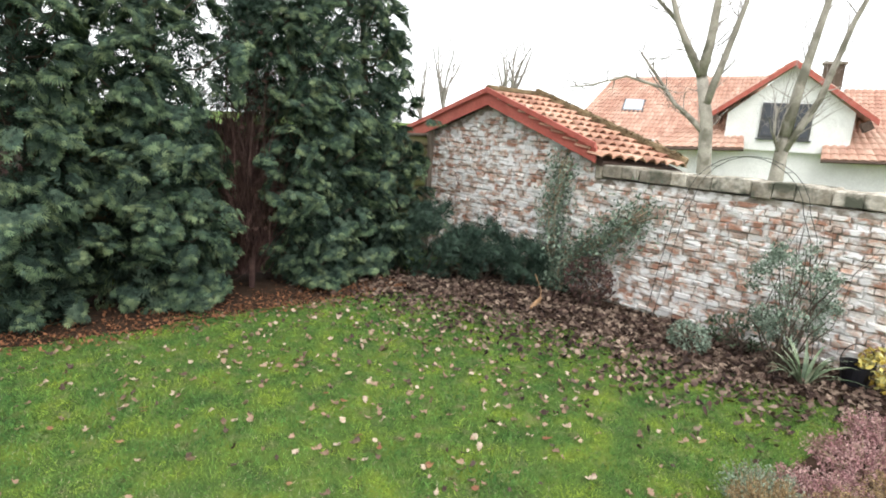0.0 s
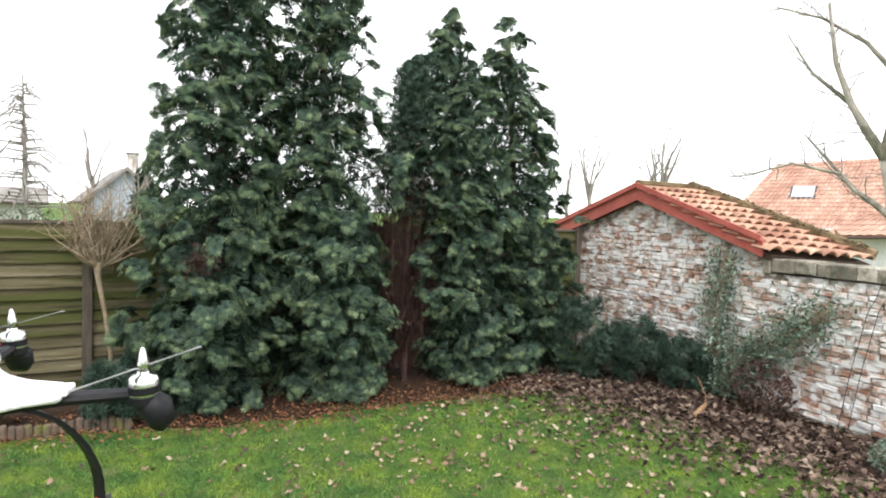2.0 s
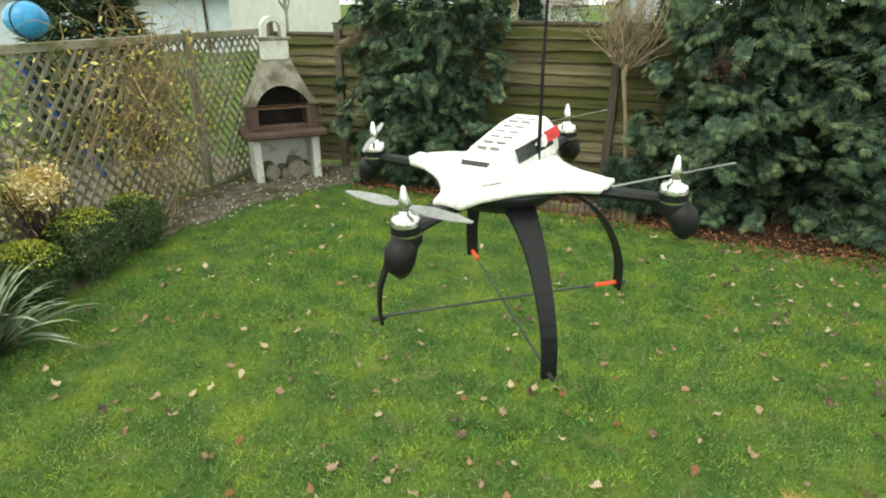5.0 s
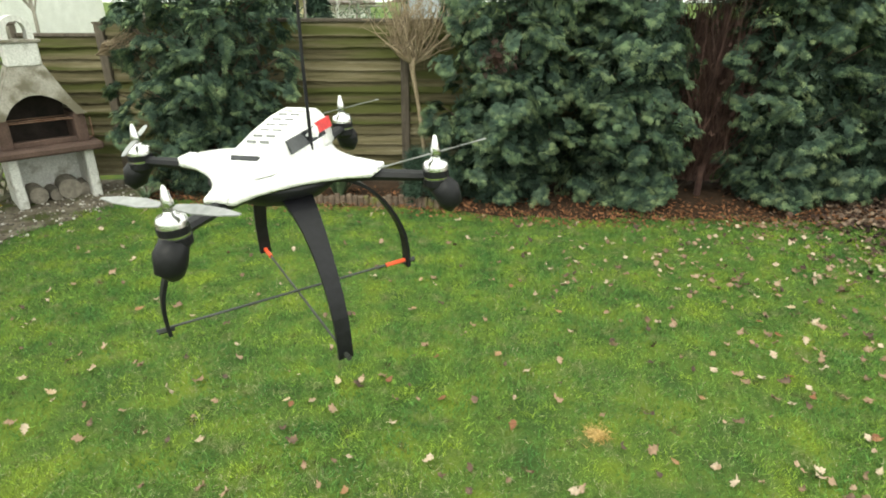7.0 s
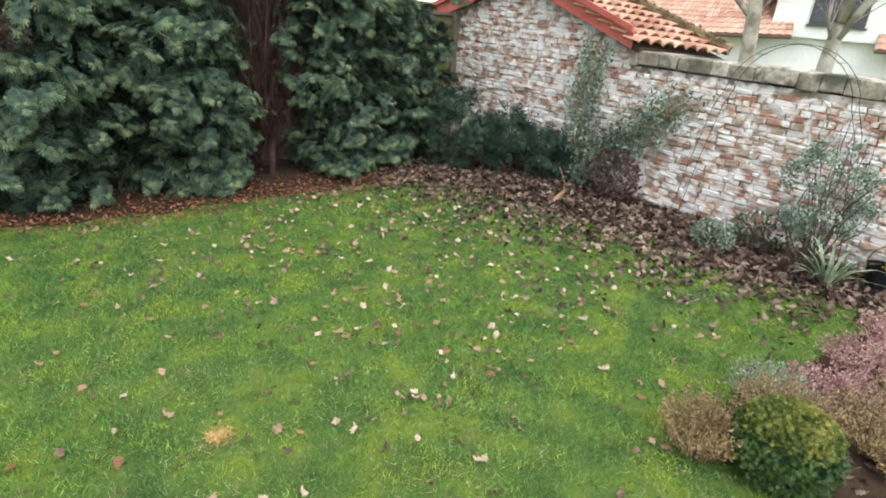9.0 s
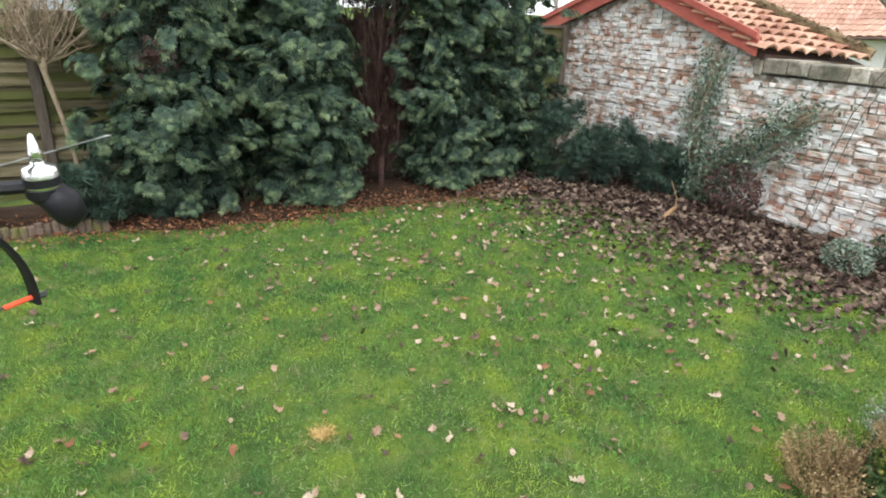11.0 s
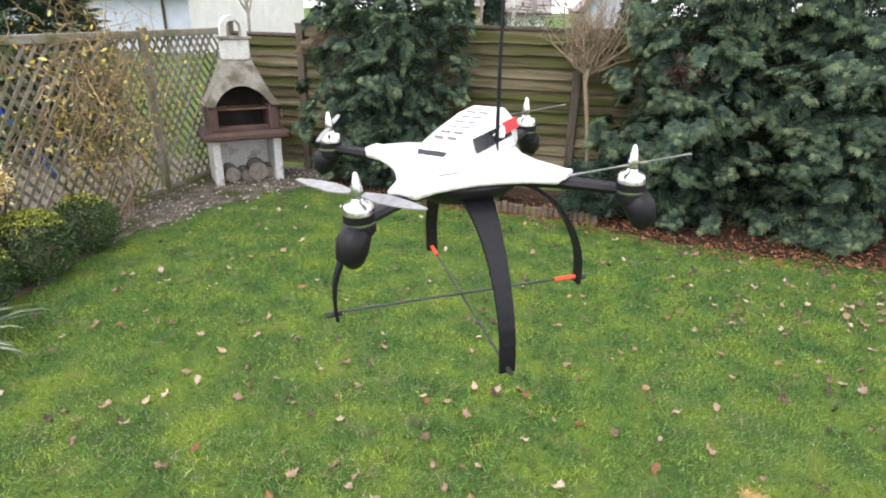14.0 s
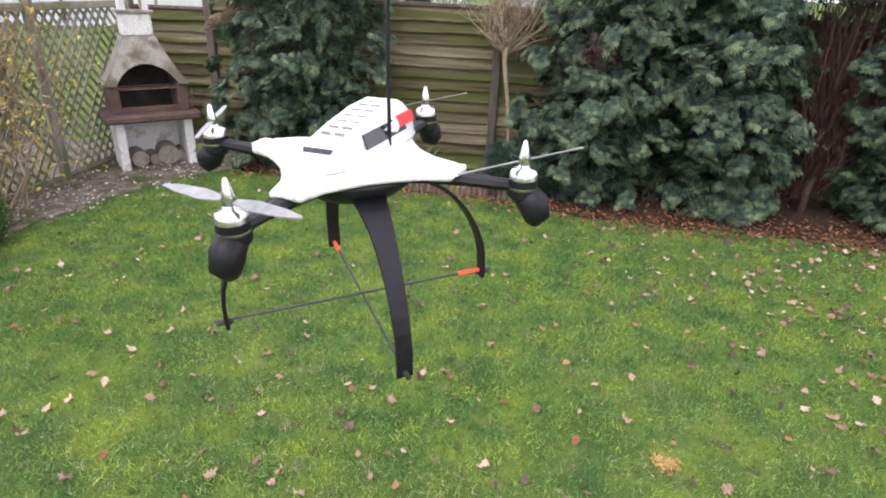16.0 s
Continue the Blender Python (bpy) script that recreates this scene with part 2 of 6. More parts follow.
SLATE = surf("grey_brown_roof_sheet", [(0.20, 0.18, 0.17), (0.33, 0.30, 0.28)], 2, 0.8, 0.3, 12, 0.1)
DARKWOOD = surf("dark_brown_timber", [(0.05, 0.03, 0.022), (0.10, 0.06, 0.045)], 8, 0.75, 0.3, 60, 0.1)
FRAME = surf("dark_window_frame", [(0.04, 0.04, 0.045), (0.07, 0.07, 0.075)], 8, 0.5, 0.0, 60, 0.05)
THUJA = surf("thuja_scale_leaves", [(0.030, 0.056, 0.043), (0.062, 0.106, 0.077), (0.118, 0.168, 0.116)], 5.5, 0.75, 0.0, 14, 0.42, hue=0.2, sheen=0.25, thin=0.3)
THUJA_TIP = surf("pale_thuja_tip_sprays", [(0.082, 0.140, 0.084), (0.145, 0.212, 0.118), (0.235, 0.295, 0.155)], 5.5, 0.75, 0.0, 14, 0.42, hue=0.2, sheen=0.25, thin=0.3)
THUJA_BROWN = surf("dead_thuja_sprays", [(0.05, 0.028, 0.026), (0.105, 0.062, 0.052)], 5, 0.8, 0.0, 20, 0.4, sheen=0.2)
PINE = surf("dwarf_pine_needles", [(0.022, 0.046, 0.034), (0.055, 0.095, 0.065)], 5, 0.6, 0.0, 20, 0.4, hue=0.2, sheen=0.3)
GREYLEAF = surf("grey_green_rose_leaves", [(0.11, 0.16, 0.11), (0.25, 0.32, 0.25)], 5, 0.6, 0.0, 20, 0.4, hue=0.3, sheen=0.4)
ROSELEAF = surf("dull_green_rose_leaves", [(0.075, 0.12, 0.08), (0.19, 0.25, 0.18)], 5, 0.6, 0.0, 20, 0.4, hue=0.3, sheen=0.4)
IVY = surf("climber_leaves", [(0.045, 0.085, 0.045), (0.12, 0.17, 0.095)], 5, 0.5, 0.0, 20, 0.4, hue=0.3)
BOXLEAF = surf("box_leaves", [(0.02, 0.055, 0.014), (0.055, 0.11, 0.022)], 6, 0.5, 0.0, 30, 0.4, hue=0.3)
BOXTIP = surf("yellow_green_box_tips", [(0.18, 0.22, 0.02), (0.38, 0.39, 0.045)], 6, 0.5, 0.0, 30, 0.3, hue=0.3)
LIME = surf("yellow_green_climber_leaves", [(0.30, 0.33, 0.06), (0.52, 0.50, 0.12), (0.68, 0.62, 0.30)], 8, 0.6, 0.0, 30, 0.3, hue=0.5)
GRAVELSOIL = surf("grey_gravelly_soil", [(0.09, 0.075, 0.058), (0.16, 0.138, 0.11), (0.24, 0.215, 0.175)], 9, 0.95, 1.0, 110, 0.0, sheen=0.1, stain=(0.07, 0.085, 0.03), stain_scale=3, stain_at=0.57)
CYPRESS_TIP = surf("yellow_green_cypress_tips", [(0.07, 0.10, 0.015), (0.15, 0.18, 0.028), (0.26, 0.25, 0.05)], 6, 0.7, 0.0, 30, 0.3, hue=0.3)
CREAM = surf("cream_yellow_euonymus_leaves", [(0.60, 0.40, 0.11), (0.76, 0.59, 0.25), (0.82, 0.73, 0.50)], 8, 0.5, 0.0, 30, 0.25, hue=0.5)
YELLOW = surf("yellow_autumn_leaves", [(0.40, 0.27, 0.03), (0.58, 0.46, 0.09), (0.42, 0.40, 0.16)], 8, 0.6, 0.0, 30, 0.3, hue=0.5)
YUCCA = surf("yucca_blades", [(0.07, 0.115, 0.06), (0.16, 0.215, 0.125), (0.34, 0.39, 0.27)], 9, 0.5, 0.0, 40, 0.3, hue=0.3)
STRAW = surf("straw_stems", [(0.20, 0.135, 0.065), (0.34, 0.24, 0.12)], 8, 0.8, 0.0, 40, 0.3, hue=0.3)
PALE_STRAW = surf("pale_orange_straw", [(0.42, 0.28, 0.10), (0.62, 0.45, 0.20)], 9, 0.85, 0.0, 40, 0.25, hue=0.3, sheen=0.15)
DRYBLADE = surf("dead_grass_blades", [(0.18, 0.175, 0.09), (0.31, 0.29, 0.17), (0.43, 0.40, 0.27)], 8, 0.85, 0.0, 40, 0.3, hue=0.4, sheen=0.15)
HEATHER = surf("faded_pink_heather", [(0.24, 0.11, 0.12), (0.38, 0.195, 0.20), (0.46, 0.31, 0.285)], 8, 0.8, 0.0, 40, 0.35, hue=0.4)
SANTOLINA = surf("grey_santolina", [(0.15, 0.21, 0.14), (0.30, 0.37, 0.27)], 8, 0.8, 0.0, 40, 0.35, hue=0.3)
BARK = surf("brown_bark", [(0.055, 0.04, 0.03), (0.12, 0.09, 0.065)], 10, 0.9, 0.6, 80, 0.2, stretch=(1, 1, 0.3))
BARK_PALE = surf("pale_smooth_bark", [(0.24, 0.22, 0.185), (0.42, 0.39, 0.33)], 4, 0.85, 0.5, 40, 0.1, stain=(0.16, 0.15, 0.115), stain_scale=3, stain_at=0.56)
BARK_FAR = surf("winter_twigs", [(0.22, 0.195, 0.175), (0.34, 0.31, 0.28)], 3, 0.9, 0.0, 30, 0.2)
STEM = surf("pale_brown_stems", [(0.22, 0.165, 0.105), (0.38, 0.30, 0.21)], 9, 0.8, 0.2, 60, 0.25)
CONCRETE = surf("stained_grey_concrete", [(0.25, 0.235, 0.20), (0.38, 0.36, 0.32)], 6, 0.9, 0.6, 70, 0.05, stain=(0.15, 0.135, 0.10), stain_scale=5, stain_at=0.56, sheen=0.2)
LIMEWASH = surf("whitewashed_concrete", [(0.62, 0.62, 0.60), (0.76, 0.76, 0.74)], 6, 0.9, 0.4, 70, 0.05, sheen=0.2, stain=(0.36, 0.35, 0.31), stain_scale=6, stain_at=0.62)
SLABMAT = surf("red_brown_slab", [(0.075, 0.045, 0.038), (0.135, 0.085, 0.07)], 7, 0.85, 0.5, 70, 0.05)
SOOT = surf("sooty_firebrick", [(0.012, 0.010, 0.009), (0.04, 0.03, 0.026)], 7, 0.95, 0.5, 60, 0.1)
RUST = surf("rusty_steel", [(0.16, 0.075, 0.045), (0.30, 0.20, 0.15)], 12, 0.6, 0.3, 90, 0.1, metal=0.5)
SPLITWOOD = surf("orange_split_wood", [(0.26, 0.145, 0.07), (0.44, 0.28, 0.16)], 14, 0.85, 0.3, 90, 0.15)
LOGEND = surf("cut_log_end", [(0.17, 0.15, 0.125), (0.29, 0.26, 0.22)], 20, 0.85, 0.3, 90, 0.15, by="object")
LOGEDGE = surf("weathered_edging_log", [(0.10, 0.072, 0.055), (0.20, 0.145, 0.11)], 12, 0.9, 0.5, 80, 0.3, by="object", stain=(0.14, 0.16, 0.03), stain_scale=5, stain_at=0.62)
PEBBLE = surf("pale_gravel", [(0.10, 0.085, 0.07), (0.17, 0.15, 0.125), (0.26, 0.235, 0.205), (0.50, 0.48, 0.45)], 12, 0.85, 0.0, 60, 0.15, hue=0.5)
SHELL = surf("white_plastic_shell", [(0.80, 0.80, 0.81), (0.84, 0.84, 0.84)], 12, 0.28, 0.0, 80, 0.0, sheen=0.5)
BLACK = surf("black_moulded_plastic", [(0.006, 0.006, 0.008), (0.012, 0.012, 0.016)], 12, 0.5, 0.1, 120, 0.05, sheen=0.3)
CARBON = surf("dark_carbon_rod", [(0.02, 0.022, 0.022), (0.05, 0.055, 0.052)], 30, 0.4, 0.0, 120, 0.05)
ALU = surf("polished_aluminium", [(0.72, 0.72, 0.73), (0.80, 0.80, 0.81)], 20, 0.25, 0.0, 120, 0.0, metal=1.0)
TINT = surf("dark_tinted_plastic", [(0.02, 0.022, 0.028), (0.06, 0.062, 0.07)], 8, 0.12, 0.0, 120, 0.0)
TAPE = surf("red_tape", [(0.62, 0.035, 0.05), (0.70, 0.06, 0.06)], 12, 0.4, 0.0, 120, 0.0)
ORANGE = surf("fluorescent_orange_tape", [(0.85, 0.085, 0.03), (0.90, 0.12, 0.04)], 12, 0.45, 0.0, 120, 0.0)
PROP = surf("translucent_grey_propeller", [(0.20, 0.205, 0.21), (0.28, 0.285, 0.29)], 12, 0.4, 0.0, 120, 0.0)
IRON = surf("dark_garden_wire", [(0.025, 0.03, 0.026), (0.06, 0.065, 0.055)], 20, 0.6, 0.0, 90, 0.0, metal=0.4)
BLUE = surf("blue_plastic", [(0.03, 0.26, 0.58), (0.06, 0.36, 0.68)], 6, 0.3, 0.0, 60, 0.0)
BLUEROPE = surf("blue_rope", [(0.02, 0.09, 0.60), (0.04, 0.14, 0.72)], 20, 0.6, 0.0, 90, 0.0)
GLASS = bpy.data.materials.new("window_glass")
GLASS.use_nodes = True
GLASS.node_tree.nodes["Principled BSDF"].inputs["Base Color"].default_value = (0.03, 0.035, 0.045, 1)
GLASS.node_tree.nodes["Principled BSDF"].inputs["Roughness"].default_value = 0.06

# ---- the ground and the beds ----
WALL_X, FENCE_Y, LATTICE_X = 5.75, 6.38, -4.30

g = Geo()
ring_steps = [0, 3, 6, 10, 20, 60, 200, 900]
cells = 32
g.v = [(0, 3, 0)] + [(r * math.cos(2 * math.pi * k / cells), 3 + r * math.sin(2 * math.pi * k / cells), 0) for r in ring_steps[1:] for k in range(cells)]
g.f = [(0, 1 + k, 1 + (k + 1) % cells) for k in range(cells)]
g.f += [(1 + i * cells + k, 1 + (i + 1) * cells + k, 1 + (i + 1) * cells + (k + 1) % cells, 1 + i * cells + (k + 1) % cells) for i in range(len(ring_steps) - 2) for k in range(cells)]
whole("ground", g, LAWN, (0, 0, 0), "mossy garden lawn soil reaching to the horizon", "ground", kind="structure")


def right_edge(y):
    return np.interp(y, [-2, 0.85, 1.9, 2.5, 3.14, 4.24, 4.75, 5.0], [4.95, 4.92, 4.80, 4.80, 4.62, 4.46, 4.15, 3.6])


def left_edge(y):
    return np.interp(y, [0, 1.15, 1.8, 2.2, 2.75, 3.7, 4.7, 5.5], [-2.3, -2.8, -3.22, -3.52, -3.62, -3.80, -3.55, -3.15])


def back_edge(x):
    return np.interp(x, [-3.2, -2.7, -1.5, -0.3, 0.2, 1.0, 2.3, 3.2, 3.8], [5.55, 5.7, 5.5, 5.4, 5.28, 5.05, 5.02, 4.95, 4.95])


def on_lawn(x, y):
    wob = 0.09 * np.sin(7 * x + 3 * np.sin(5 * y)) + 0.06 * np.sin(13 * y + 2 * x)
    free = (x < right_edge(y) + wob) & (x > left_edge(y) + wob) & (y < back_edge(x) + wob)
    heath = (y < 0.88 + 0.5 * wob) & (x > 2.45 + (1.0 - y) * 0.15) & (y < 0.82 - (x - 3) * 0.09)
    return free & ~heath


def bed(name, outline, material, label):
    g = Geo()
    g.add([(x, y, 0.012) for x, y in outline] + [(x, y, -0.04) for x, y in outline], [tuple(range(len(outline)))])
    n = len(outline)
    g.f += [(i, i + n, (i + 1) % n + n, (i + 1) % n) for i in range(n)]
    return whole(name, g, material, (0, 0, 0), label, "flower bed", kind="structure")


ys = np.linspace(-1.5, 4.9, 24)
bed("flower_bed", [(float(right_edge(y) + 0.07 * math.sin(9 * y)), float(y)) for y in ys] + [(3.5, 5.02), (3.5, 5.4), (5.74, 5.4), (5.74, -1.5)], SOIL, "dark soil bed with rotting leaves along the brick wall")
xs = np.linspace(3.49, -2.9, 26)
bed("hedge_bed", [(float(x), float(back_edge(x) + 0.05 * math.sin(8 * x))) for x in xs] + [(-2.9, 6.36), (3.49, 6.36)], SOIL, "dark soil bed under the thuja hedge")
ys = np.linspace(5.4, -1.5, 26)
bed("gravel_bed", [(float(left_edge(y) + 0.05 * math.sin(9 * y)), float(y)) for y in ys] + [(-4.28, -1.5), (-4.28, 6.36), (-2.92, 6.36), (-2.92, 5.75)], GRAVELSOIL, "grey soil and gravel along the lattice fence")
bed("neighbour_ground", [(-4.32, -2.0), (-4.32, 6.3), (-14.0, 6.3), (-14.0, -2.0)], DULLGROUND, "dull bare winter ground behind the lattice fence")
bed("heather_bed", [(2.5, -0.6), (2.55, 0.5), (2.48, 0.78), (2.8, 0.88), (3.4, 0.80), (4.9, 0.64), (4.9, -0.6)], SOIL, "dark peaty bed with heather beside the lawn")

# grass blades: as thick as the lawn grows
count = 720000
gx, gy = rng.uniform(-4.0, 5.1, count), rng.uniform(0.2, 5.8, count)
keep = on_lawn(gx, gy)
gx, gy = gx[keep], gy[keep]
tuft_x, tuft_y = np.sin(31 * gx + 5 * np.sin(17 * gy)), np.sin(29 * gy + 5 * np.sin(19 * gx))
lean = np.stack([rng.normal(0, 0.5, len(gx)) + 0.22 * tuft_x, rng.normal(0, 0.5, len(gx)) + 0.22 * tuft_y, np.full(len(gx), 0.7)], 1)
turf = 0.6 + 0.5 * np.sin(2.1 * gx + 1.3 * np.sin(1.7 * gy)) * np.sin(1.9 * gy + 0.6)
blade = [(-0.05, 0, 0), (0.05, 0, 0), (0.0, 1.0, 0.16)]
spread = np.stack([rng.normal(size=len(gx)), rng.normal(size=len(gx)), np.zeros(len(gx))], 1)
me = scatter("lawn_grass", blade, [(0, 1, 2)], np.stack([gx, gy, np.zeros(len(gx))], 1), lean, spread, rng.uniform(0.016, 0.042, len(gx)) * (0.7 + 0.3 * turf) * (1 + 0.3 * tuft_x * tuft_y), GRASS)
whole("lawn_grass", me, GRASS, (0, 0, 0), "short mossy winter grass of the lawn", "grass", kind="stuff")

# dead straw blades between the green ones
n = 120000
gx, gy = rng.uniform(-3.6, 4.9, n), rng.uniform(0.2, 5.4, n)
keep = on_lawn(gx, gy) & (rng.random(n) < 0.30 + 0.42 * (gy < 1.9) * np.clip(1.6 - np.abs(gx + 0.6), 0, 1) + 0.30 * np.sin(3.1 * gx + 2 * np.sin(2.3 * gy)) * np.sin(2.7 * gy + 1))
n = int(keep.sum())
flat = np.stack([rng.normal(0, 1, n), rng.normal(0, 1, n), np.abs(rng.normal(0.2, 0.3, n))], 1)
me = scatter("dry_grass", [(-0.024, 0, 0), (0.024, 0, 0), (0.0, 1.0, 0.05)], [(0, 1, 2)], np.stack([gx[keep], gy[keep], np.full(n, 0.018)], 1), flat, np.tile([0.1, 0.1, 1.0], (n, 1)), rng.uniform(0.015, 0.042, n), DRYBLADE)
whole("dry_grass", me, DRYBLADE, (0, 0, 0), "dead straw-coloured blades among the lawn grass", "grass", kind="stuff")
n = 500
a, rr = rng.uniform(0, 2 * np.pi, n), np.abs(rng.normal(0, 0.034, n))
me = scatter("straw_clump", [(-0.04, 0, 0), (0.04, 0, 0), (0.0, 1.0, 0.1)], [(0, 1, 2)], np.stack([rr * np.cos(a), rr * np.sin(a), rng.uniform(0.015, 0.035, n)], 1), rng.normal(0, 1, (n, 3)) * np.array([1, 1, 0.25]), rng.normal(0, 1, (n, 3)), rng.uniform(0.02, 0.05, n), PALE_STRAW)
whole("straw_clump", me, PALE_STRAW, (0.75, 2.10, 0.0), "small clump of dead straw lying on the lawn", "straw")

# leaf shapes
OAK = [(0.0, 0.0), (0.10, 0.18), (0.05, 0.26), (0.24, 0.36), (0.13, 0.47), (0.34, 0.60), (0.18, 0.70), (0.25, 0.86), (0.09, 0.90), (0.0, 1.0)]
OAK_V = [(x, y - 0.5, 0.55 * x * x + 0.35 * (y - 0.5) ** 2) for x, y in OAK] + [(-x, y - 0.5, 0.75 * x * x + 0.35 * (y - 0.5) ** 2) for x, y in OAK[1:-1]]
CURLED_V = [(1.15 * x, y, 1.6 * z + 0.10 * math.sin(9 * y + 5 * x)) for x, y, z in OAK_V]
n_oak = len(OAK)
left = [0] + list(range(n_oak, n_oak + n_oak - 2)) + [n_oak - 1]
OAK_TRI = [(0, 1, left[1])] + [t for i in range(1, n_oak - 2) for t in ((left[i], i, i + 1), (left[i], i + 1, left[i + 1]))] + [(left[n_oak - 2], n_oak - 2, n_oak - 1)]
LEAF_V = [(0, -0.5, 0), (0.2, -0.15, 0.05), (0.0, -0.05, 0), (-0.2, -0.15, 0.05), (0.15, 0.25, 0.04), (0, 0.5, -0.05), (-0.15, 0.25, 0.04)]
LEAF_F = [(0, 1, 4, 2), (0, 2, 6, 3), (2, 4, 5, 6)]


def litter(name, x, y, size, material, label, z=0.02, tilt=0.35, shape=OAK_V, faces=OAK_TRI):
    n = len(x)
    a = rng.uniform(0, 2 * np.pi, n)
    ahead = np.stack([np.cos(a), np.sin(a), rng.normal(0, tilt, n)], 1)
    up = np.stack([rng.normal(0, tilt, n), rng.normal(0, tilt, n), np.ones(n)], 1)
    me = scatter(name, shape, faces, np.stack([x, y, np.full(n, z) + rng.uniform(0, 0.02, n)], 1), ahead, up, size, material)
    return whole(name, me, material, (0, 0, 0), label, "leaves", kind="stuff")


n = 7500
ly = rng.uniform(-0.3, 6.2, n)
lx = right_edge(ly) + rng.normal(0.50, 0.40, n)
ok = (lx < 5.72) & (lx > 2.4)
litter("leaf_litter", lx[ok], ly[ok], rng.uniform(0.04, 0.085, ok.sum()), LITTER, "brown rotting leaves heaped on the bed", tilt=0.6)
n = 700
litter("heather_litter", rng.uniform(2.55, 4.9, n), rng.uniform(-0.5, 0.72, n), rng.uniform(0.03, 0.07, n), LITTER, "brown leaves and twigs between the heathers", tilt=0.5)
n = 1900
ly = rng.uniform(0.9, 4.9, n)
lx = right_edge(ly) - np.abs(rng.normal(0, 0.60, n)) + 0.1
litter("leaf_drift", lx, ly, rng.uniform(0.04, 0.085, n), LITTER, "brown leaves blown from the bed onto the lawn", z=0.025, tilt=0.55)
n = 4200
lx = rng.uniform(-2.9, 4.2, n)
ly = back_edge(lx) + np.abs(rng.normal(0, 0.35, n)) - 0.30 * rng.random(n)
ok = ly < 6.3
litter("thuja_litter", lx[ok], ly[ok], rng.uniform(0.02, 0.05, ok.sum()), NEEDLES, "rusty brown dead sprays fallen under the hedge", shape=LEAF_V, faces=LEAF_F)
n = 9800
lx = rng.uniform(-3.4, 4.9, n)
ly = rng.uniform(0.3, 5.6, n)
ok = on_lawn(lx, ly) & (rng.random(n) < np.clip(0.08 + 0.045 * (lx + 1.0) * (ly > 1.6) + 0.12 * (ly > 3.6) + 0.10 * (lx - 2) * (ly > 2.0), 0.07, 1))
litter("fallen_leaves", lx[ok], ly[ok], rng.uniform(0.03, 0.072, ok.sum()), FALLEN_STUFF, "pale and brown leaves scattered over the lawn", z=0.014, tilt=0.45, shape=CURLED_V)
n = 1100
px = rng.uniform(-4.25, -3.0, n)
py = rng.uniform(3.2, 6.2, n)
ok = (px < left_edge(py) + 0.12) & (py > 3.4 + 0.5 * rng.random(n))
a = rng.uniform(0, 2 * np.pi, ok.sum())
cube = [(-0.5, -0.4, -0.3), (0.5, -0.5, -0.3), (0.45, 0.5, -0.3), (-0.4, 0.45, -0.3), (-0.35, -0.3, 0.3), (0.3, -0.3, 0.35), (0.3, 0.35, 0.3), (-0.3, 0.3, 0.28)]
cube_f = [(3, 2, 1, 0), (4, 5, 6, 7), (0, 1, 5, 4), (1, 2, 6, 5), (2, 3, 7, 6), (3, 0, 4, 7)]
me = scatter("gravel", cube, cube_f, np.stack([px[ok], py[ok], np.full(ok.sum(), 0.018)], 1), np.stack([np.cos(a), np.sin(a), 0 * a], 1), np.tile([0, 0, 1.0], (ok.sum(), 1)), rng.uniform(0.008, 0.026, ok.sum()), PEBBLE)
whole("gravel", me, PEBBLE, (0, 0, 0), "pale gravel strewn before the garden grill", "gravel", kind="stuff")

# single leaves that lie on the lawn
LEAVES = [(-1.24, 1.22), (-2.27, 1.00), (-1.43, 1.44), (-1.13, 1.57), (-1.43, 0.97), (0.36, 2.76), (-0.23, 2.53), (0.02, 2.74), (-0.50, 2.53), (-0.73, 2.37), (-0.13, 3.30), (1.01, 3.52), (-0.71, 1.51), (-2.02, 1.95), (-1.94, 2.45), (-1.58, 1.72), (0.80, 3.25), (-2.69, 2.53), (-2.66, 2.71), (-0.09, 3.72), (-0.36, 1.78), (0.04, 2.37), (0.37, 2.16), (0.54, 3.60), (1.02, 3.57), (1.96, 3.57), (2.01, 3.10), (2.05, 2.94), (1.34, 2.35), (1.88, 2.53), (1.90, 2.35), (2.06, 1.74), (2.78, 1.99), (2.77, 1.83), (2.91, 1.69), (2.57, 1.16), (2.33, 0.88), (3.52, 1.22), (3.71, 2.15), (4.06, 1.81), (1.04, 1.92), (2.01, 2.06), (-1.79, 3.41), (2.01, 2.04), (-1.89, 3.33), (2.31, 3.28), (-0.70, 2.33), (3.40, 2.52)]
oak_mesh = []
for k in range(4):
    g = Geo()
    c = 0.5 + 0.4 * k
    g.add([(x, y, c * z) for x, y, z in OAK_V], OAK_TRI)
    oak_mesh.append(g.mesh("fallen_leaf", FALLEN))
for k, (x, y) in enumerate(LEAVES):
    ob = new("fallen_leaf", oak_mesh[k % 4])
    s = 0.12 if k == 0 else random.uniform(0.045, 0.072)
    ob.matrix_world = pose(x, y, 0.03, random.uniform(-18, 18), random.uniform(-18, 18), random.uniform(0, 360)) @ Matrix.Scale(s, 4)
    tagged(ob, "large pale fallen oak leaf lying on the grass" if k == 0 else "dry curled fallen oak leaf lying on the grass", "leaf", "fallen leaves on the lawn")

# ---- the timber fence behind the thujas ----
fence = thing("fence", (0, FENCE_Y, 0), "weathered mossy overlap board fence with square posts", "fence", kind="structure")
POSTS = [-4.26, -3.36, -1.83, -0.30, 1.22, 2.75, 4.27, 5.68]
board_meshes = {}


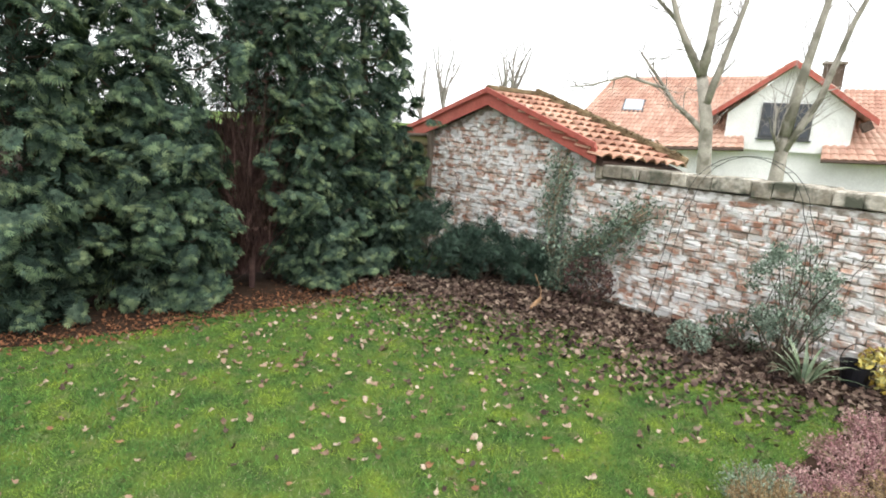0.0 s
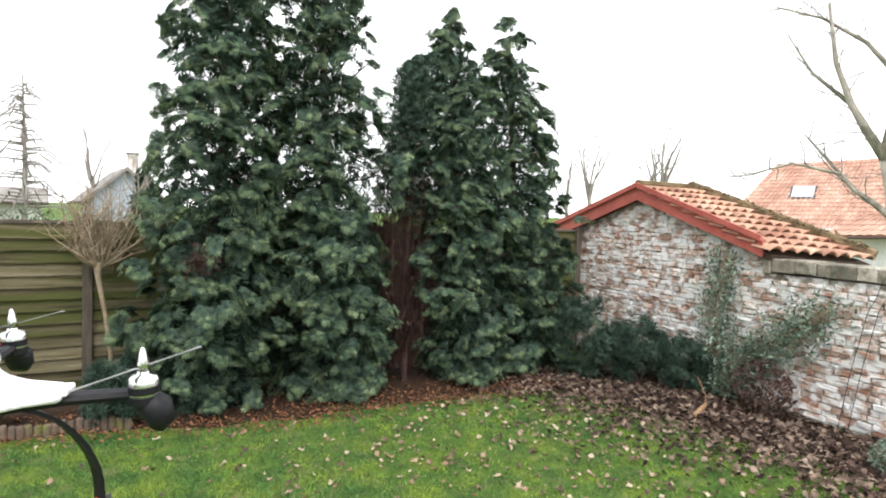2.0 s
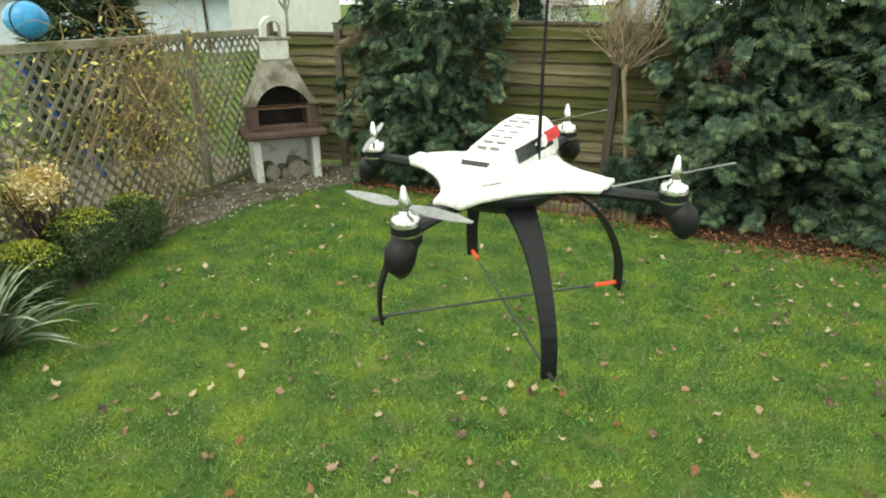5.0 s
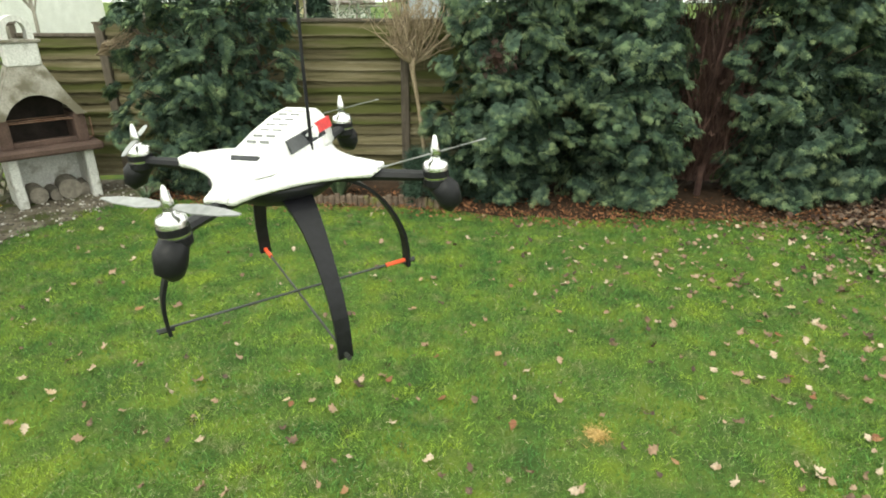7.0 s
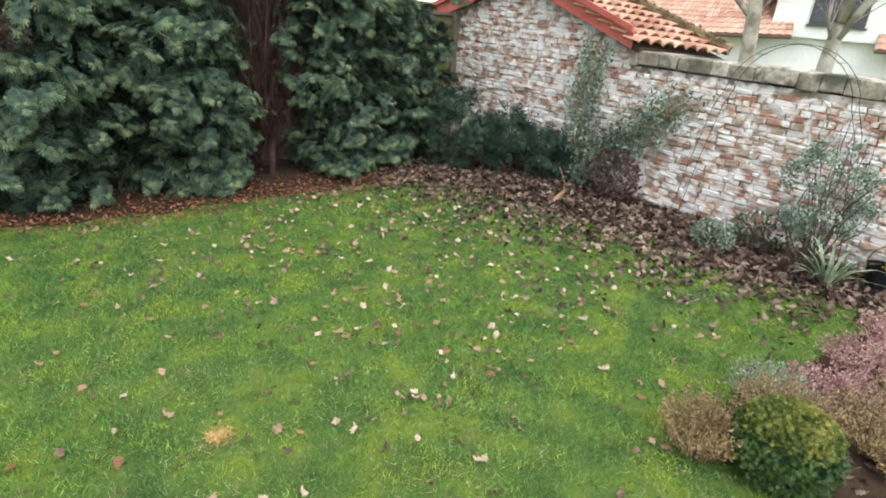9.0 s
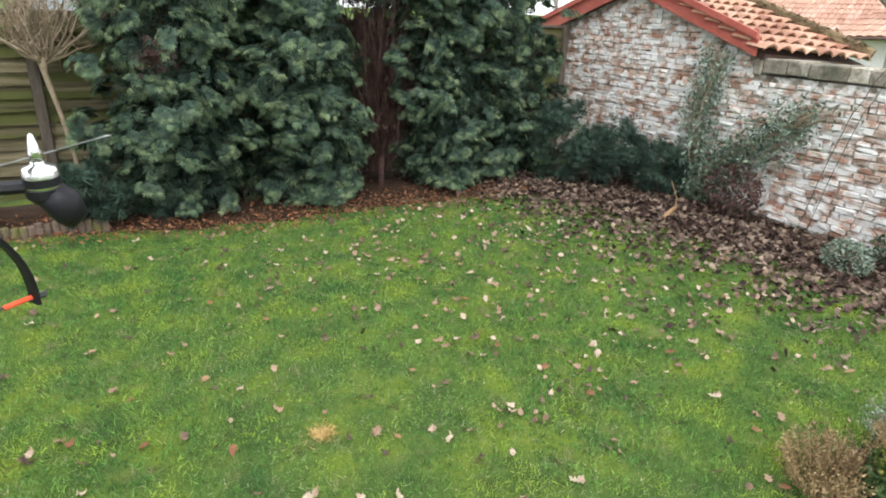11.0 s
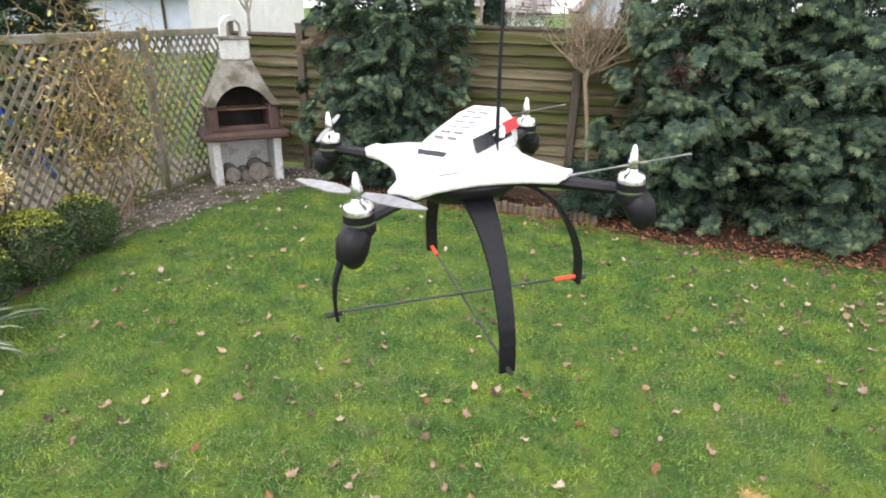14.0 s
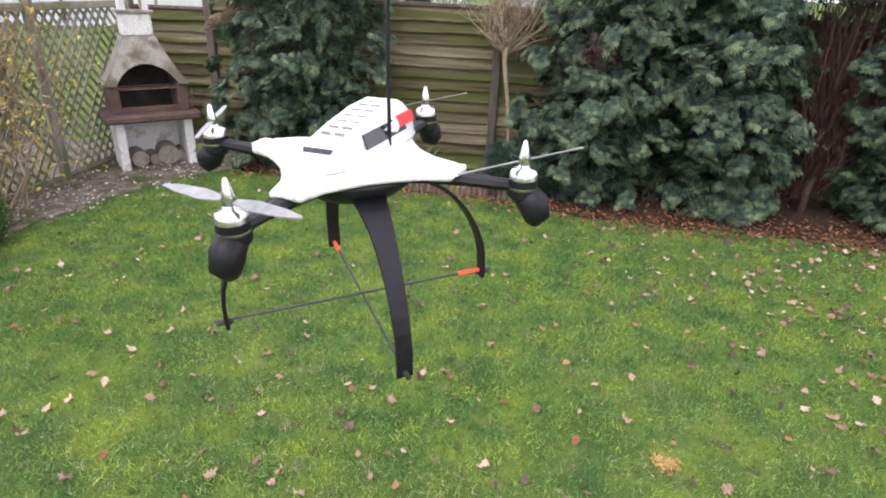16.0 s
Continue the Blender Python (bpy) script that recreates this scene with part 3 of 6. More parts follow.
def board_mesh(width, k):
    key = (round(width, 2), k)
    if key not in board_meshes:
        r = random.Random(k * 31 + int(width * 100))
        n, h, t = 12, 0.130, 0.018
        lo = [0.005 * r.uniform(-1, 1) + 0.004 * math.sin(i * r.uniform(0.5, 0.9) + k) for i in range(n + 1)]
        v = []
        for i in range(n + 1):
            x = width * (i / n - 0.5)
            bow = 0.004 * math.sin(3 * i / n + k)
            v += [(x, -0.052 + bow, lo[i]), (x, -0.052 + t + bow, lo[i]), (x, 0.004 + bow, h), (x, -0.008 + bow, h)]
        f = [(4 * i + a, 4 * i + 4 + a, 4 * i + 4 + (a + 1) % 4, 4 * i + (a + 1) % 4) for i in range(n) for a in range(4)]
        f += [(0, 1, 2, 3), (4 * n + 3, 4 * n + 2, 4 * n + 1, 4 * n)]
        board_meshes[key] = Geo().add(v, f).mesh("board", FENCE)
    return board_meshes[key]


for a, b in zip(POSTS, POSTS[1:]):
    low = 0.14 if a < -3.5 else 0.0
    for row in range(14):
        z = 0.07 + row * 0.112
        if z > 1.57 - low:
            continue
        ob = new("board", board_mesh(b - a - 0.05, row % 5 if b - a > 1.4 else 5 + row % 3))
        ob.parent = fence
        ob.matrix_basis = pose((a + b) / 2, random.uniform(-0.003, 0.003), z, random.uniform(-2, 2), random.uniform(-0.35, 0.35), 0)
    part("top_rail", Geo().box((b - a - 0.03, 0.06, 0.035), ((a + b) / 2, -0.01, 1.675 - low), bevel=0.005), POST, fence)
    for x in (a + 0.07, (a + b) / 2, b - 0.07):
        part("batten", Geo().box((0.045, 0.022, 1.56 - low), (x, 0.022, 0.85 - low / 2)), POST, fence)
post_mesh = Geo().box((0.085, 0.085, 1.74), (0, 0, 0.87), bevel=0.008).box((0.10, 0.10, 0.02), (0, 0, 1.75), bevel=0.004).mesh("post", POST)
for x in POSTS:
    ob = new("post", post_mesh)
    ob.parent = fence
    ob.matrix_basis = pose(x, -0.045, -0.10 if x < -3 else 0, 0, random.uniform(-0.6, 0.6), 0)

# ---- the lattice fence ----
lattice = thing("lattice_fence", (LATTICE_X, 0, 0), "grey weathered diagonal lattice fence with posts and top rail", "fence", kind="structure")
LPOSTS = [6.30, 4.95, 2.85, 0.75, -1.35]


def clipped(y0, y1, z0, z1, slope, c):
    """The stretch of the line z = slope * y + c inside a panel."""
    pts = []
    for y in (y0, y1):
        z = slope * y + c
        if z0 <= z <= z1:
            pts.append((y, z))
    for z in (z0, z1):
        y = (z - c) / slope
        if y0 < y < y1:
            pts.append((y, z))
    return sorted(pts)[:1] + sorted(pts)[-1:] if len(pts) >= 2 else None


for b, a in zip(LPOSTS, LPOSTS[1:]):
    y0, y1, z0, z1 = a + 0.05, b - 0.05, 0.06, 1.52
    for way, off in ((1.28, 0.007), (-1.28, -0.007)):
        step = 0.135
        c = z0 - abs(way) * (y1 - y0) - 2
        base = -way * (y0 if way > 0 else y1)
        k = -int((abs(way) * (y1 - y0)) / step) - 1
        while k * step < z1 - z0:
            seg = clipped(y0, y1, z0, z1, way, base + z0 + k * step)
            k += 1
            if not seg or math.dist(*seg) < 0.06:
                continue
            (ya, za), (yb, zb) = seg
            ob = part("slat", Geo().box((0.011, math.dist(*seg), 0.026), (off, (ya + yb) / 2, (za + zb) / 2), (math.degrees(math.atan2(zb - za, yb - ya)), 0, 0)), LATTICE, lattice)
    part("top_rail", Geo().box((0.055, b - a, 0.07), (0, (a + b) / 2, 1.555), bevel=0.006), LATTICE, lattice)
    part("bottom_rail", Geo().box((0.04, b - a - 0.08, 0.04), (0, (a + b) / 2, 0.05), bevel=0.005), LATTICE, lattice)
lpost = Geo().box((0.075, 0.075, 1.62), (0, 0, 0.81), bevel=0.008).mesh("post", LPOST)
for y in LPOSTS:
    ob = new("post", lpost)
    ob.parent = lattice
    ob.matrix_basis = pose(0.03, y, 0, random.uniform(-0.7, 0.7), 0, 0)

# ---- the old brick wall, with the gable of the shed in the same plane ----
GABLE_Y0, GABLE_Y1, RIDGE_Y, EAVE_Z, RIDGE_Z = 3.60, 6.86, 5.22, 1.54, 2.14
wall = thing("wall_east", (WALL_X, 0, 0), "old lime-stained brick garden wall with grey coping", "wall", kind="structure")


def wall_top(y):
    if y < GABLE_Y0:
        return 1.35
    return EAVE_Z + (RIDGE_Z - EAVE_Z) * (1 - abs(y - RIDGE_Y) / (RIDGE_Y - GABLE_Y0)) - 0.03


core = Geo()
core.prism([(-2.6, 0), (GABLE_Y0, 0), (GABLE_Y0, 1.36), (-2.6, 1.36)], -0.30, Matrix(((0, -1, 0, 0.018), (1, 0, 0, 0), (0, 0, 1, 0), (0, 0, 0, 1))))
part("mortar", core, MORTAR, wall)
core = Geo()
core.prism([(GABLE_Y0 + 0.002, 0), (GABLE_Y1, 0), (GABLE_Y1, EAVE_Z), (RIDGE_Y, RIDGE_Z), (GABLE_Y0 + 0.002, EAVE_Z)], -0.30, Matrix(((0, -1, 0, 0.02), (1, 0, 0, 0), (0, 0, 1, 0), (0, 0, 0, 1))))
part("gable_mortar", core, MORTAR, wall)


def brick_geo(length, height, depth, r):
    j = lambda s: r.uniform(-1.5 * s, 1.5 * s)
    x0, e = -depth, 0.005
    v = []
    for y, z in ((-length / 2, -height / 2), (length / 2, -height / 2), (length / 2, height / 2), (-length / 2, height / 2)):
        v.append((0.03, y + j(0.003), z + j(0.002)))
    for y, z in ((-length / 2, -height / 2), (length / 2, -height / 2), (length / 2, height / 2), (-length / 2, height / 2)):
        v.append((x0 + 0.007, y + j(0.004), z + j(0.003)))
    for y, z in ((-length / 2 + e, -height / 2 + e), (length / 2 - e, -height / 2 + e), (length / 2 - e, height / 2 - e), (-length / 2 + e, height / 2 - e)):
        v.append((x0 + j(0.005), y + j(0.006), z + j(0.004)))
    f = [(8, 11, 10, 9)]
    for i in range(4):
        k = (i + 1) % 4
        f += [(i, k, 4 + k, 4 + i), (4 + i, 4 + k, 8 + k, 8 + i)]
    return v, f


r = random.Random(5)
variants = {}
rest = Geo()
made = 0
row = 0
z = 0.03
while z < RIDGE_Z:
    h = r.uniform(0.034, 0.054)
    y = -2.55 + r.uniform(0, 0.1)
    while y < GABLE_Y1:
        length = r.choice((0.17, 0.14, 0.19, 0.09, 0.12, 0.20, 0.07, 0.10))
        mid = y + length / 2
        if z + h < wall_top(mid) and z + h < wall_top(y + 0.02) and z + h < wall_top(y + length - 0.02):
            dy, dz, dx, tw = r.uniform(-0.004, 0.004), r.uniform(-0.008, 0.008), r.uniform(-0.012, 0.015), r.uniform(-4.0, 4.0)
            if 1.5 < mid < 3.60 and made < 300:
                hk = round(h / 0.005) * 0.005
                key = (length, hk, r.randrange(2))
                if key not in variants:
                    variants[key] = Geo().add(*brick_geo(length - r.uniform(0.010, 0.022), hk, 0.006, r)).mesh("brick", BRICK)
                ob = new("brick", variants[key])
                ob.parent = wall
                ob.matrix_basis = pose(dx, mid + dy, z + h / 2 + dz, tw, 0, 0)
                made += 1
            else:
                v, f = brick_geo(length - 0.014, h, 0.006, r)
                m = pose(dx, mid + dy, z + h / 2 + dz, tw, 0, 0)
                rest.add([m @ Vector(p) for p in v], f)
        y += length
    z += h + r.uniform(0.007, 0.013)
ob = part("bricks", rest, BRICK_STUFF, wall)
ob["kind"] = "stuff"
y = -2.6
while y < GABLE_Y0 - 0.05:
    length = min(r.uniform(0.12, 0.36), GABLE_Y0 - y)
    part("coping_block", Geo().box((0.36, length - 0.005, r.uniform(0.12, 0.155)), (0.15 + r.uniform(-0.018, 0.018), y + length / 2, 1.445 + r.uniform(-0.008, 0.008)), (r.uniform(-1, 1), r.uniform(-1.5, 1.5), r.uniform(-1, 1)), bevel=0.010), COPING, wall)
    y += length

# ---- plants ----
# a flat scale-leaf spray: lobes that fan out from one root and curl down at their tips
FAN_V, FAN_F = [(0.0, 0.0, 0.0)], []
for angle, length in ((0, 1.0), (32, 0.88), (-30, 0.92), (64, 0.66), (-62, 0.70)):
    n = len(FAN_V)
    c, s = math.cos(radians(angle)), math.sin(radians(angle))
    for x, y in ((0.085, 0.58 * length), (0.0, length), (-0.085, 0.58 * length)):
        x, y = x * c + y * s, y * c - x * s
        FAN_V.append((x, y, -0.40 * (x * x + y * y) - 0.08 * abs(x)))
    FAN_F.append((0, n, n + 1, n + 2))
TUFT_V, TUFT_F = [], []
for k in range(7):
    a, t = k * 2.4, 0.25 + 0.09 * k
    n = len(TUFT_V)
    d = Vector((math.cos(a) * t, 1 - 0.5 * t, math.sin(a) * t)).normalized()
    side = d.cross(Vector((0.3, 0.2, 1))).normalized() * 0.045
    TUFT_V += [tuple(-side), tuple(side), tuple(d * 0.9 + side * 0.3)]
    TUFT_F.append((n, n + 1, n + 2))


def thuja(at, height, radius, depth, seed, label, lean=0.0, full=2.7):
    """A columnar conifer: a tapered trunk, bare inner limbs, and a crown of clumped flat sprays with gaps."""
    global rng
    rng = np.random.default_rng(seed)
    x, y = at
    tree = thing("thuja_tree", (x, y, 0), label, "tree", "thuja hedge")
    g = Geo().tube([(0, 0, -0.05), (0.02 + lean * 0.4, 0.01, height * 0.4), (lean * 0.93, 0, height * 0.93)], [0.085, 0.055, 0.012], 8)
    part("trunk", g, BARK, tree, smooth=True)
    limbs = Geo()

    def profile(s):
        return np.minimum(1.0, 0.80 + 1.4 * s) * np.clip(1 - s ** full, 0, 1) ** 0.85

    # boughs: scalloped shelves of sprays, thinner towards the top, where the sky shows between them
    n = int(390 * height / 4.5)
    s = rng.uniform(0.0, 1.0, n * 3) ** 1.1
    s = s[rng.random(n * 3) < (profile(s) + 0.30) * (1.15 - 0.66 * s)][:n]
    n = len(s)
    a = rng.uniform(0, 2 * np.pi, n)
    lump = 1 + 0.10 * np.sin(3 * a + 9 * s + seed) + 0.08 * np.sin(5 * a - 15 * s) + 0.06 * np.sin(23 * s + 2 * a)
    r = profile(s) * lump * rng.choice([0.58, 0.78, 0.95, 1.08], n) * rng.uniform(0.94, 1.06, n)
    out = np.stack([np.cos(a), np.sin(a), np.zeros(n)], 1)
    mid = np.stack([r * radius * np.cos(a), r * depth * np.sin(a), 0.12 + s * (height - 0.2)], 1)
    mid[:, 0] += lean * s
    for k in range(0, n, 4):
        z0 = max(mid[k][2] - 0.25, 0.05)
        limbs.tube([(lean * s[k], 0, z0), tuple(mid[k] * (0.55, 0.55, 0) + np.array((0.45 * lean * s[k], 0, z0 + 0.03))), tuple(mid[k])], [0.014, 0.009, 0.004], 4)
    part("branchwork", limbs, BARK, tree)
    per = 92
    cl = np.repeat(np.arange(n), per)
    m = n * per
    # each bough spreads like a fan: wide and lying flat, its tips curling over and down
    rib = out + np.stack([rng.normal(0, 0.40, n), rng.normal(0, 0.40, n), rng.uniform(-0.55, 0.45, n)], 1)
    rib /= np.linalg.norm(rib, axis=1, keepdims=True)
    flank = np.cross(rib, np.array([0, 0, 1.0]) + rng.normal(0, 0.55, (n, 3)))
    flank /= np.linalg.norm(flank, axis=1, keepdims=True)
    over = np.cross(flank, rib)
    over *= np.sign(over[:, 2:3]) + (over[:, 2:3] == 0)
    reach = rng.uniform(0.75, 1.25, (n, 1))[cl]
    along = 0.125 * rng.uniform(0.0, 1.0, (m, 1)) ** 0.7 * reach
    turn = rng.uniform(-1.15, 1.15, (m, 1))
    lobe = 1 + 0.25 * np.sin(4.0 * turn + 7 * rng.random((n, 1))[cl])
    spot = mid[cl] + (rib[cl] * np.cos(turn) + flank[cl] * np.sin(turn)) * along * lobe - rib[cl] * 0.06 + rng.normal(0, 0.010, (m, 3))
    spot[:, 2] -= 3.4 * along[:, 0] ** 2
    ahead = rib[cl] * np.cos(turn) + flank[cl] * np.sin(turn) + rng.normal(0, 0.20, (m, 3))
    ahead[:, 2] -= 5.0 * along[:, 0] - 0.10
    up = over[cl] + out[cl] * 0.55 + rng.normal(0, 0.20, (m, 3))
    inner = int(m * 0.16)
    si = 0.86 * rng.uniform(0.02, 1.0, inner) ** 1.9
    ai = rng.uniform(0, 2 * np.pi, inner)
    ri = profile(si) * rng.uniform(0.15, 0.80, inner)
    spot_i = np.stack([ri * radius * np.cos(ai) + lean * si, ri * depth * np.sin(ai), si * height], 1)
    spot, ahead, up = np.vstack([spot, spot_i]), np.vstack([ahead, rng.normal(0, 1, (inner, 3))]), np.vstack([up, rng.normal(0, 1, (inner, 3))])
    ok = (spot[:, 2] > 0.03) & (spot[:, 1] + y < FENCE_Y - 0.10)
    size = rng.uniform(0.034, 0.066, len(spot))
    size[m:] *= 1.7
    # sprays on the outer reach of each bough mostly take the paler THUJA_TIP
    at_tip = np.zeros(len(spot), bool)
    at_tip[:m] = (along[:, 0] > 0.085 * reach[:, 0]) & (rng.random(m) < 0.75)
    for name, material, pick in (("crown", THUJA, ok & ~at_tip), ("young_sprays", THUJA_TIP, ok & at_tip)):
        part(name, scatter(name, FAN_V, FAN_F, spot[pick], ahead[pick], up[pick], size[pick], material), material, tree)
    return tree


thuja((0.70, 5.78), 5.4, 0.64, 0.66, 11, "tall dark green thuja with a small brown patch beside the fence", 0.24)
thuja((1.88, 5.74), 5.5, 0.65, 0.68, 12, "tall broad dark green thuja in the hedge row", -0.22)
thuja((3.46, 5.66), 4.2, 0.54, 0.58, 13, "slim dark green thuja beside the dead brown gap", -0.36, 3.3)
thuja((4.32, 5.84), 4.3, 0.74, 0.60, 14, "slim pointed thuja at the hedge end by the brick wall", -0.30, 3.0)
thuja((-2.20, 5.98), 4.5, 0.84, 0.52, 15, "free-standing dark green thuja beside the garden grill", 0.05)


def leafy(name, spots, size, material, parent, shape=LEAF_V, faces=LEAF_F, lift=0.4):
    n = len(spots)
    me = scatter(name, shape, faces, spots, unit(n) + np.array([0, 0, lift]), unit(n), rng.uniform(0.6, 1.2, n) * size, material)
    return part(name, me, material, parent)


def blob(n, centre, radii, shell=0.55):
    d = unit(n)
    return np.asarray(centre) + d * np.asarray(radii) * rng.uniform(shell, 1.0, (n, 1)) ** 0.6


def stems(name, n, foot, top, spread, radius, material, parent, bends=4):
    g = Geo()
    for _ in range(n):
        a = np.array(foot) + rng.normal(0, 0.3, 3) * np.array([*spread[:2], 0]) * 0.4
        b = np.array(top) + rng.normal(0, 0.5, 3) * np.array(spread)
        pts = [a + (b - a) * t + (rng.normal(0, 0.06, 3) * np.linalg.norm(b - a) * (0 < t < 1)) for t in np.linspace(0, 1, bends)]
        g.tube([tuple(p) for p in pts], [radius * (1 - 0.75 * t) for t in np.linspace(0, 1, bends)], 4)
    return part(name, g, material, parent)


def tangle(name, n, centre, spread, length, radius, material, parent):
    """Short twigs that wander and cross one another."""
    g = Geo()
    for _ in range(n):
        p = np.array(centre) + rng.normal(0, 1, 3) * np.array(spread)
        p[2] = max(p[2], 0.05)
        d = rng.normal(0, 1, 3) * np.array([0.35, 0.8, 0.7]) + np.array([0, 0, 0.55])
        pts = [p]
        for i in range(5):
            d = d / np.linalg.norm(d) + rng.normal(0, 0.38, 3) * np.array([0.5, 1, 1])
            p = p + d * length * rng.uniform(0.5, 1.2) / 6
            pts.append(p)
        g.tube([tuple(q) for q in pts], [radius * (1 - 0.15 * i) for i in range(6)], 3)
    return part(name, g, material, parent)


# the dead gap in the hedge
gap = thing("dead_thuja", (2.72, 5.72, 0), "dead brown bare thuja twigs between two green trees", "tree")
part("trunk", Geo().tube([(0, 0, -0.05), (0.03, 0.05, 1.2), (0, 0.08, 2.2), (0.03, 0.1, 3.4)], [0.035, 0.028, 0.02, 0.008], 7), THUJA_BROWN, gap)
stems("twigwork", 900, (0, 0.15, 0.15), (0, 0.1, 1.5), (0.5, 0.4, 1.0), 0.006, THUJA_BROWN, gap)
n = 900
leafy("dead_sprays", np.stack([rng.normal(0, 0.17, n), rng.normal(0.10, 0.2, n), rng.uniform(0.6, 2.7, n)], 1), 0.05, THUJA_BROWN, gap, FAN_V, FAN_F)
n = 5200
gz = rng.uniform(0, 1, n) ** 0.8
leafy("green_sprays", np.stack([rng.normal(0.0, 0.19, n) * (1.15 - gz) + 0.12 * gz, rng.normal(0.15, 0.20, n), 1.85 + 1.7 * gz], 1), 0.07, THUJA, gap, FAN_V, FAN_F, -0.2)
sprig = thing("dead_sprig", (0.54, 5.06, 1.40), "small dead brown sprig on the green thuja", "branch")
leafy("dead_sprays", rng.normal(0, 0.055, (90, 3)) * np.array([1.3, 0.8, 1]), 0.06, THUJA_BROWN, sprig, FAN_V, FAN_F)


def bushy(name, at, radii, n, size, material, label, tips=None, tip_from=0.35, shape=LEAF_V, faces=LEAF_F, stem=BARK, category="shrub", group="", knobs=0):
    x, y, z = at
    ob = thing(name, (x, y, 0), label, category, group)
    spots = blob(n, (0, 0, z), radii)
    if knobs:
        c = blob(knobs, (0, 0, z), np.asarray(radii) * 0.85, 0.8)
        spots = c[rng.integers(0, knobs, n)] + rng.normal(0, 0.28, (n, 3)) * min(radii)* 0.55
    spots = spots[spots[:, 2] > 0.02]
    leafy("foliage", spots, size, material, ob, shape, faces)
    if tips:
        top = blob(int(n * 1.3), (0, 0, z), np.asarray(radii) * 1.03, 0.9)
        top = top[top[:, 2] > z + (tip_from + 0.55 * (rng.random(len(top)) - 0.35)) * radii[2]]
        leafy("tip_foliage", top, size, tips, ob, shape, faces)
    stems("stemwork", 14, (0, 0, 0), (0, 0, z), (radii[0], radii[1], radii[2] * 0.6), 0.012, stem, ob)
    return ob


bushy("dwarf_pine", (-0.04, 5.50, 0.33), (0.31, 0.26, 0.30), 1100, 0.12, PINE, "low blue-green dwarf pine at the foot of the hedge", shape=TUFT_V, faces=TUFT_F, knobs=16)
for x, y, z, rx, ry, rz in ((4.75, 5.10, 0.45, 0.42, 0.38, 0.45), (5.2, 4.72, 0.38, 0.38, 0.36, 0.36), (5.42, 4.25, 0.30, 0.26, 0.32, 0.28)):
    bushy("low_pine_shrub", (x, y, z), (rx, ry, rz), 1500, 0.11, PINE, "dark green spreading pine shrub against the brick wall", shape=TUFT_V, faces=TUFT_F, knobs=22, group="pine shrubs by the wall")
for x, y, r_, tip in ((-3.67, 2.44, 0.235, 0.70), (-3.73, 2.93, 0.265, 0.80), (-3.83, 3.48, 0.235, 1.0)):
    bushy("box_ball", (x, y, r_ * 0.92), (r_ * 1.08, r_ * 1.08, r_), 6500, 0.024, BOXLEAF, "clipped round box bush with yellow-green top", BOXTIP, tip - 0.08, group="box balls by the lattice fence")
bushy("box_bush", (-3.0, 1.14, 0.16), (0.30, 0.32, 0.2), 2600, 0.03, BOXLEAF, "low dark box bush at the edge of the lawn")

# cream euonymus on bare stems
eu = thing("euonymus", (-3.90, 2.80, 0), "cream and yellow variegated euonymus on bare brown stems", "shrub")
c = blob(34, (0, 0, 0.70), (0.15, 0.18, 0.105), 0.5)
leafy("foliage", c[rng.integers(0, 34, 4200)] + rng.normal(0, 0.038, (4200, 3)), 0.030, CREAM, eu)
stems("stemwork", 40, (0, 0, 0), (0, 0, 0.68), (0.22, 0.26, 0.06), 0.012, THUJA_BROWN, eu)

# climber with the last yellow leaves on the lattice
cl = thing("climbing_shrub", (-4.08, 3.9, 0), "bare twiggy climber with a few yellow leaves on the lattice fence", "climber")
tangle("stemwork", 320, (0, 0.22, 1.02), (0.07, 0.40, 0.40), 0.55, 0.0045, STRAW, cl)
stems("main_stemwork", 9, (0.02, 0.2, 0), (0.02, 0.3, 1.3), (0.12, 0.9, 0.4), 0.011, STEM, cl, 8)
n = 620
leafy("yellow_leaves", np.stack([rng.uniform(-0.12, 0.16, n), rng.normal(0.25, 0.42, n), np.clip(rng.normal(0.95, 0.42, n), 0.1, 1.75)], 1), 0.055, YELLOW, cl)
cl = thing("climbing_rose", (-4.05, 1.9, 0), "leafy climber with green and yellow leaves on the lattice fence", "climber")
tangle("stemwork", 150, (0, 0.05, 0.75), (0.08, 0.45, 0.42), 0.5, 0.005, STEM, cl)
n = 4000
leafy("yellow_leaves", np.stack([rng.uniform(-0.12, 0.2, n), rng.normal(0.1, 0.45, n), np.clip(rng.normal(0.8, 0.38, n), 0.1, 1.6)], 1), 0.052, LIME, cl)
leafy("green_leaves", np.stack([rng.uniform(-0.15, 0.2, n), rng.normal(0.0, 0.5, n), np.clip(rng.normal(0.7, 0.4, n), 0.1, 1.6)], 1), 0.045, IVY, cl)
stump = whole("bare_stump", Geo().tube([(0, 0, 0), (0.02, 0.02, 0.5), (-0.03, 0.05, 1.25)], [0.07, 0.05, 0.035], 8), BARK, (-4.14, 2.50, 0), "dark bare stump before the lattice fence", "stump")


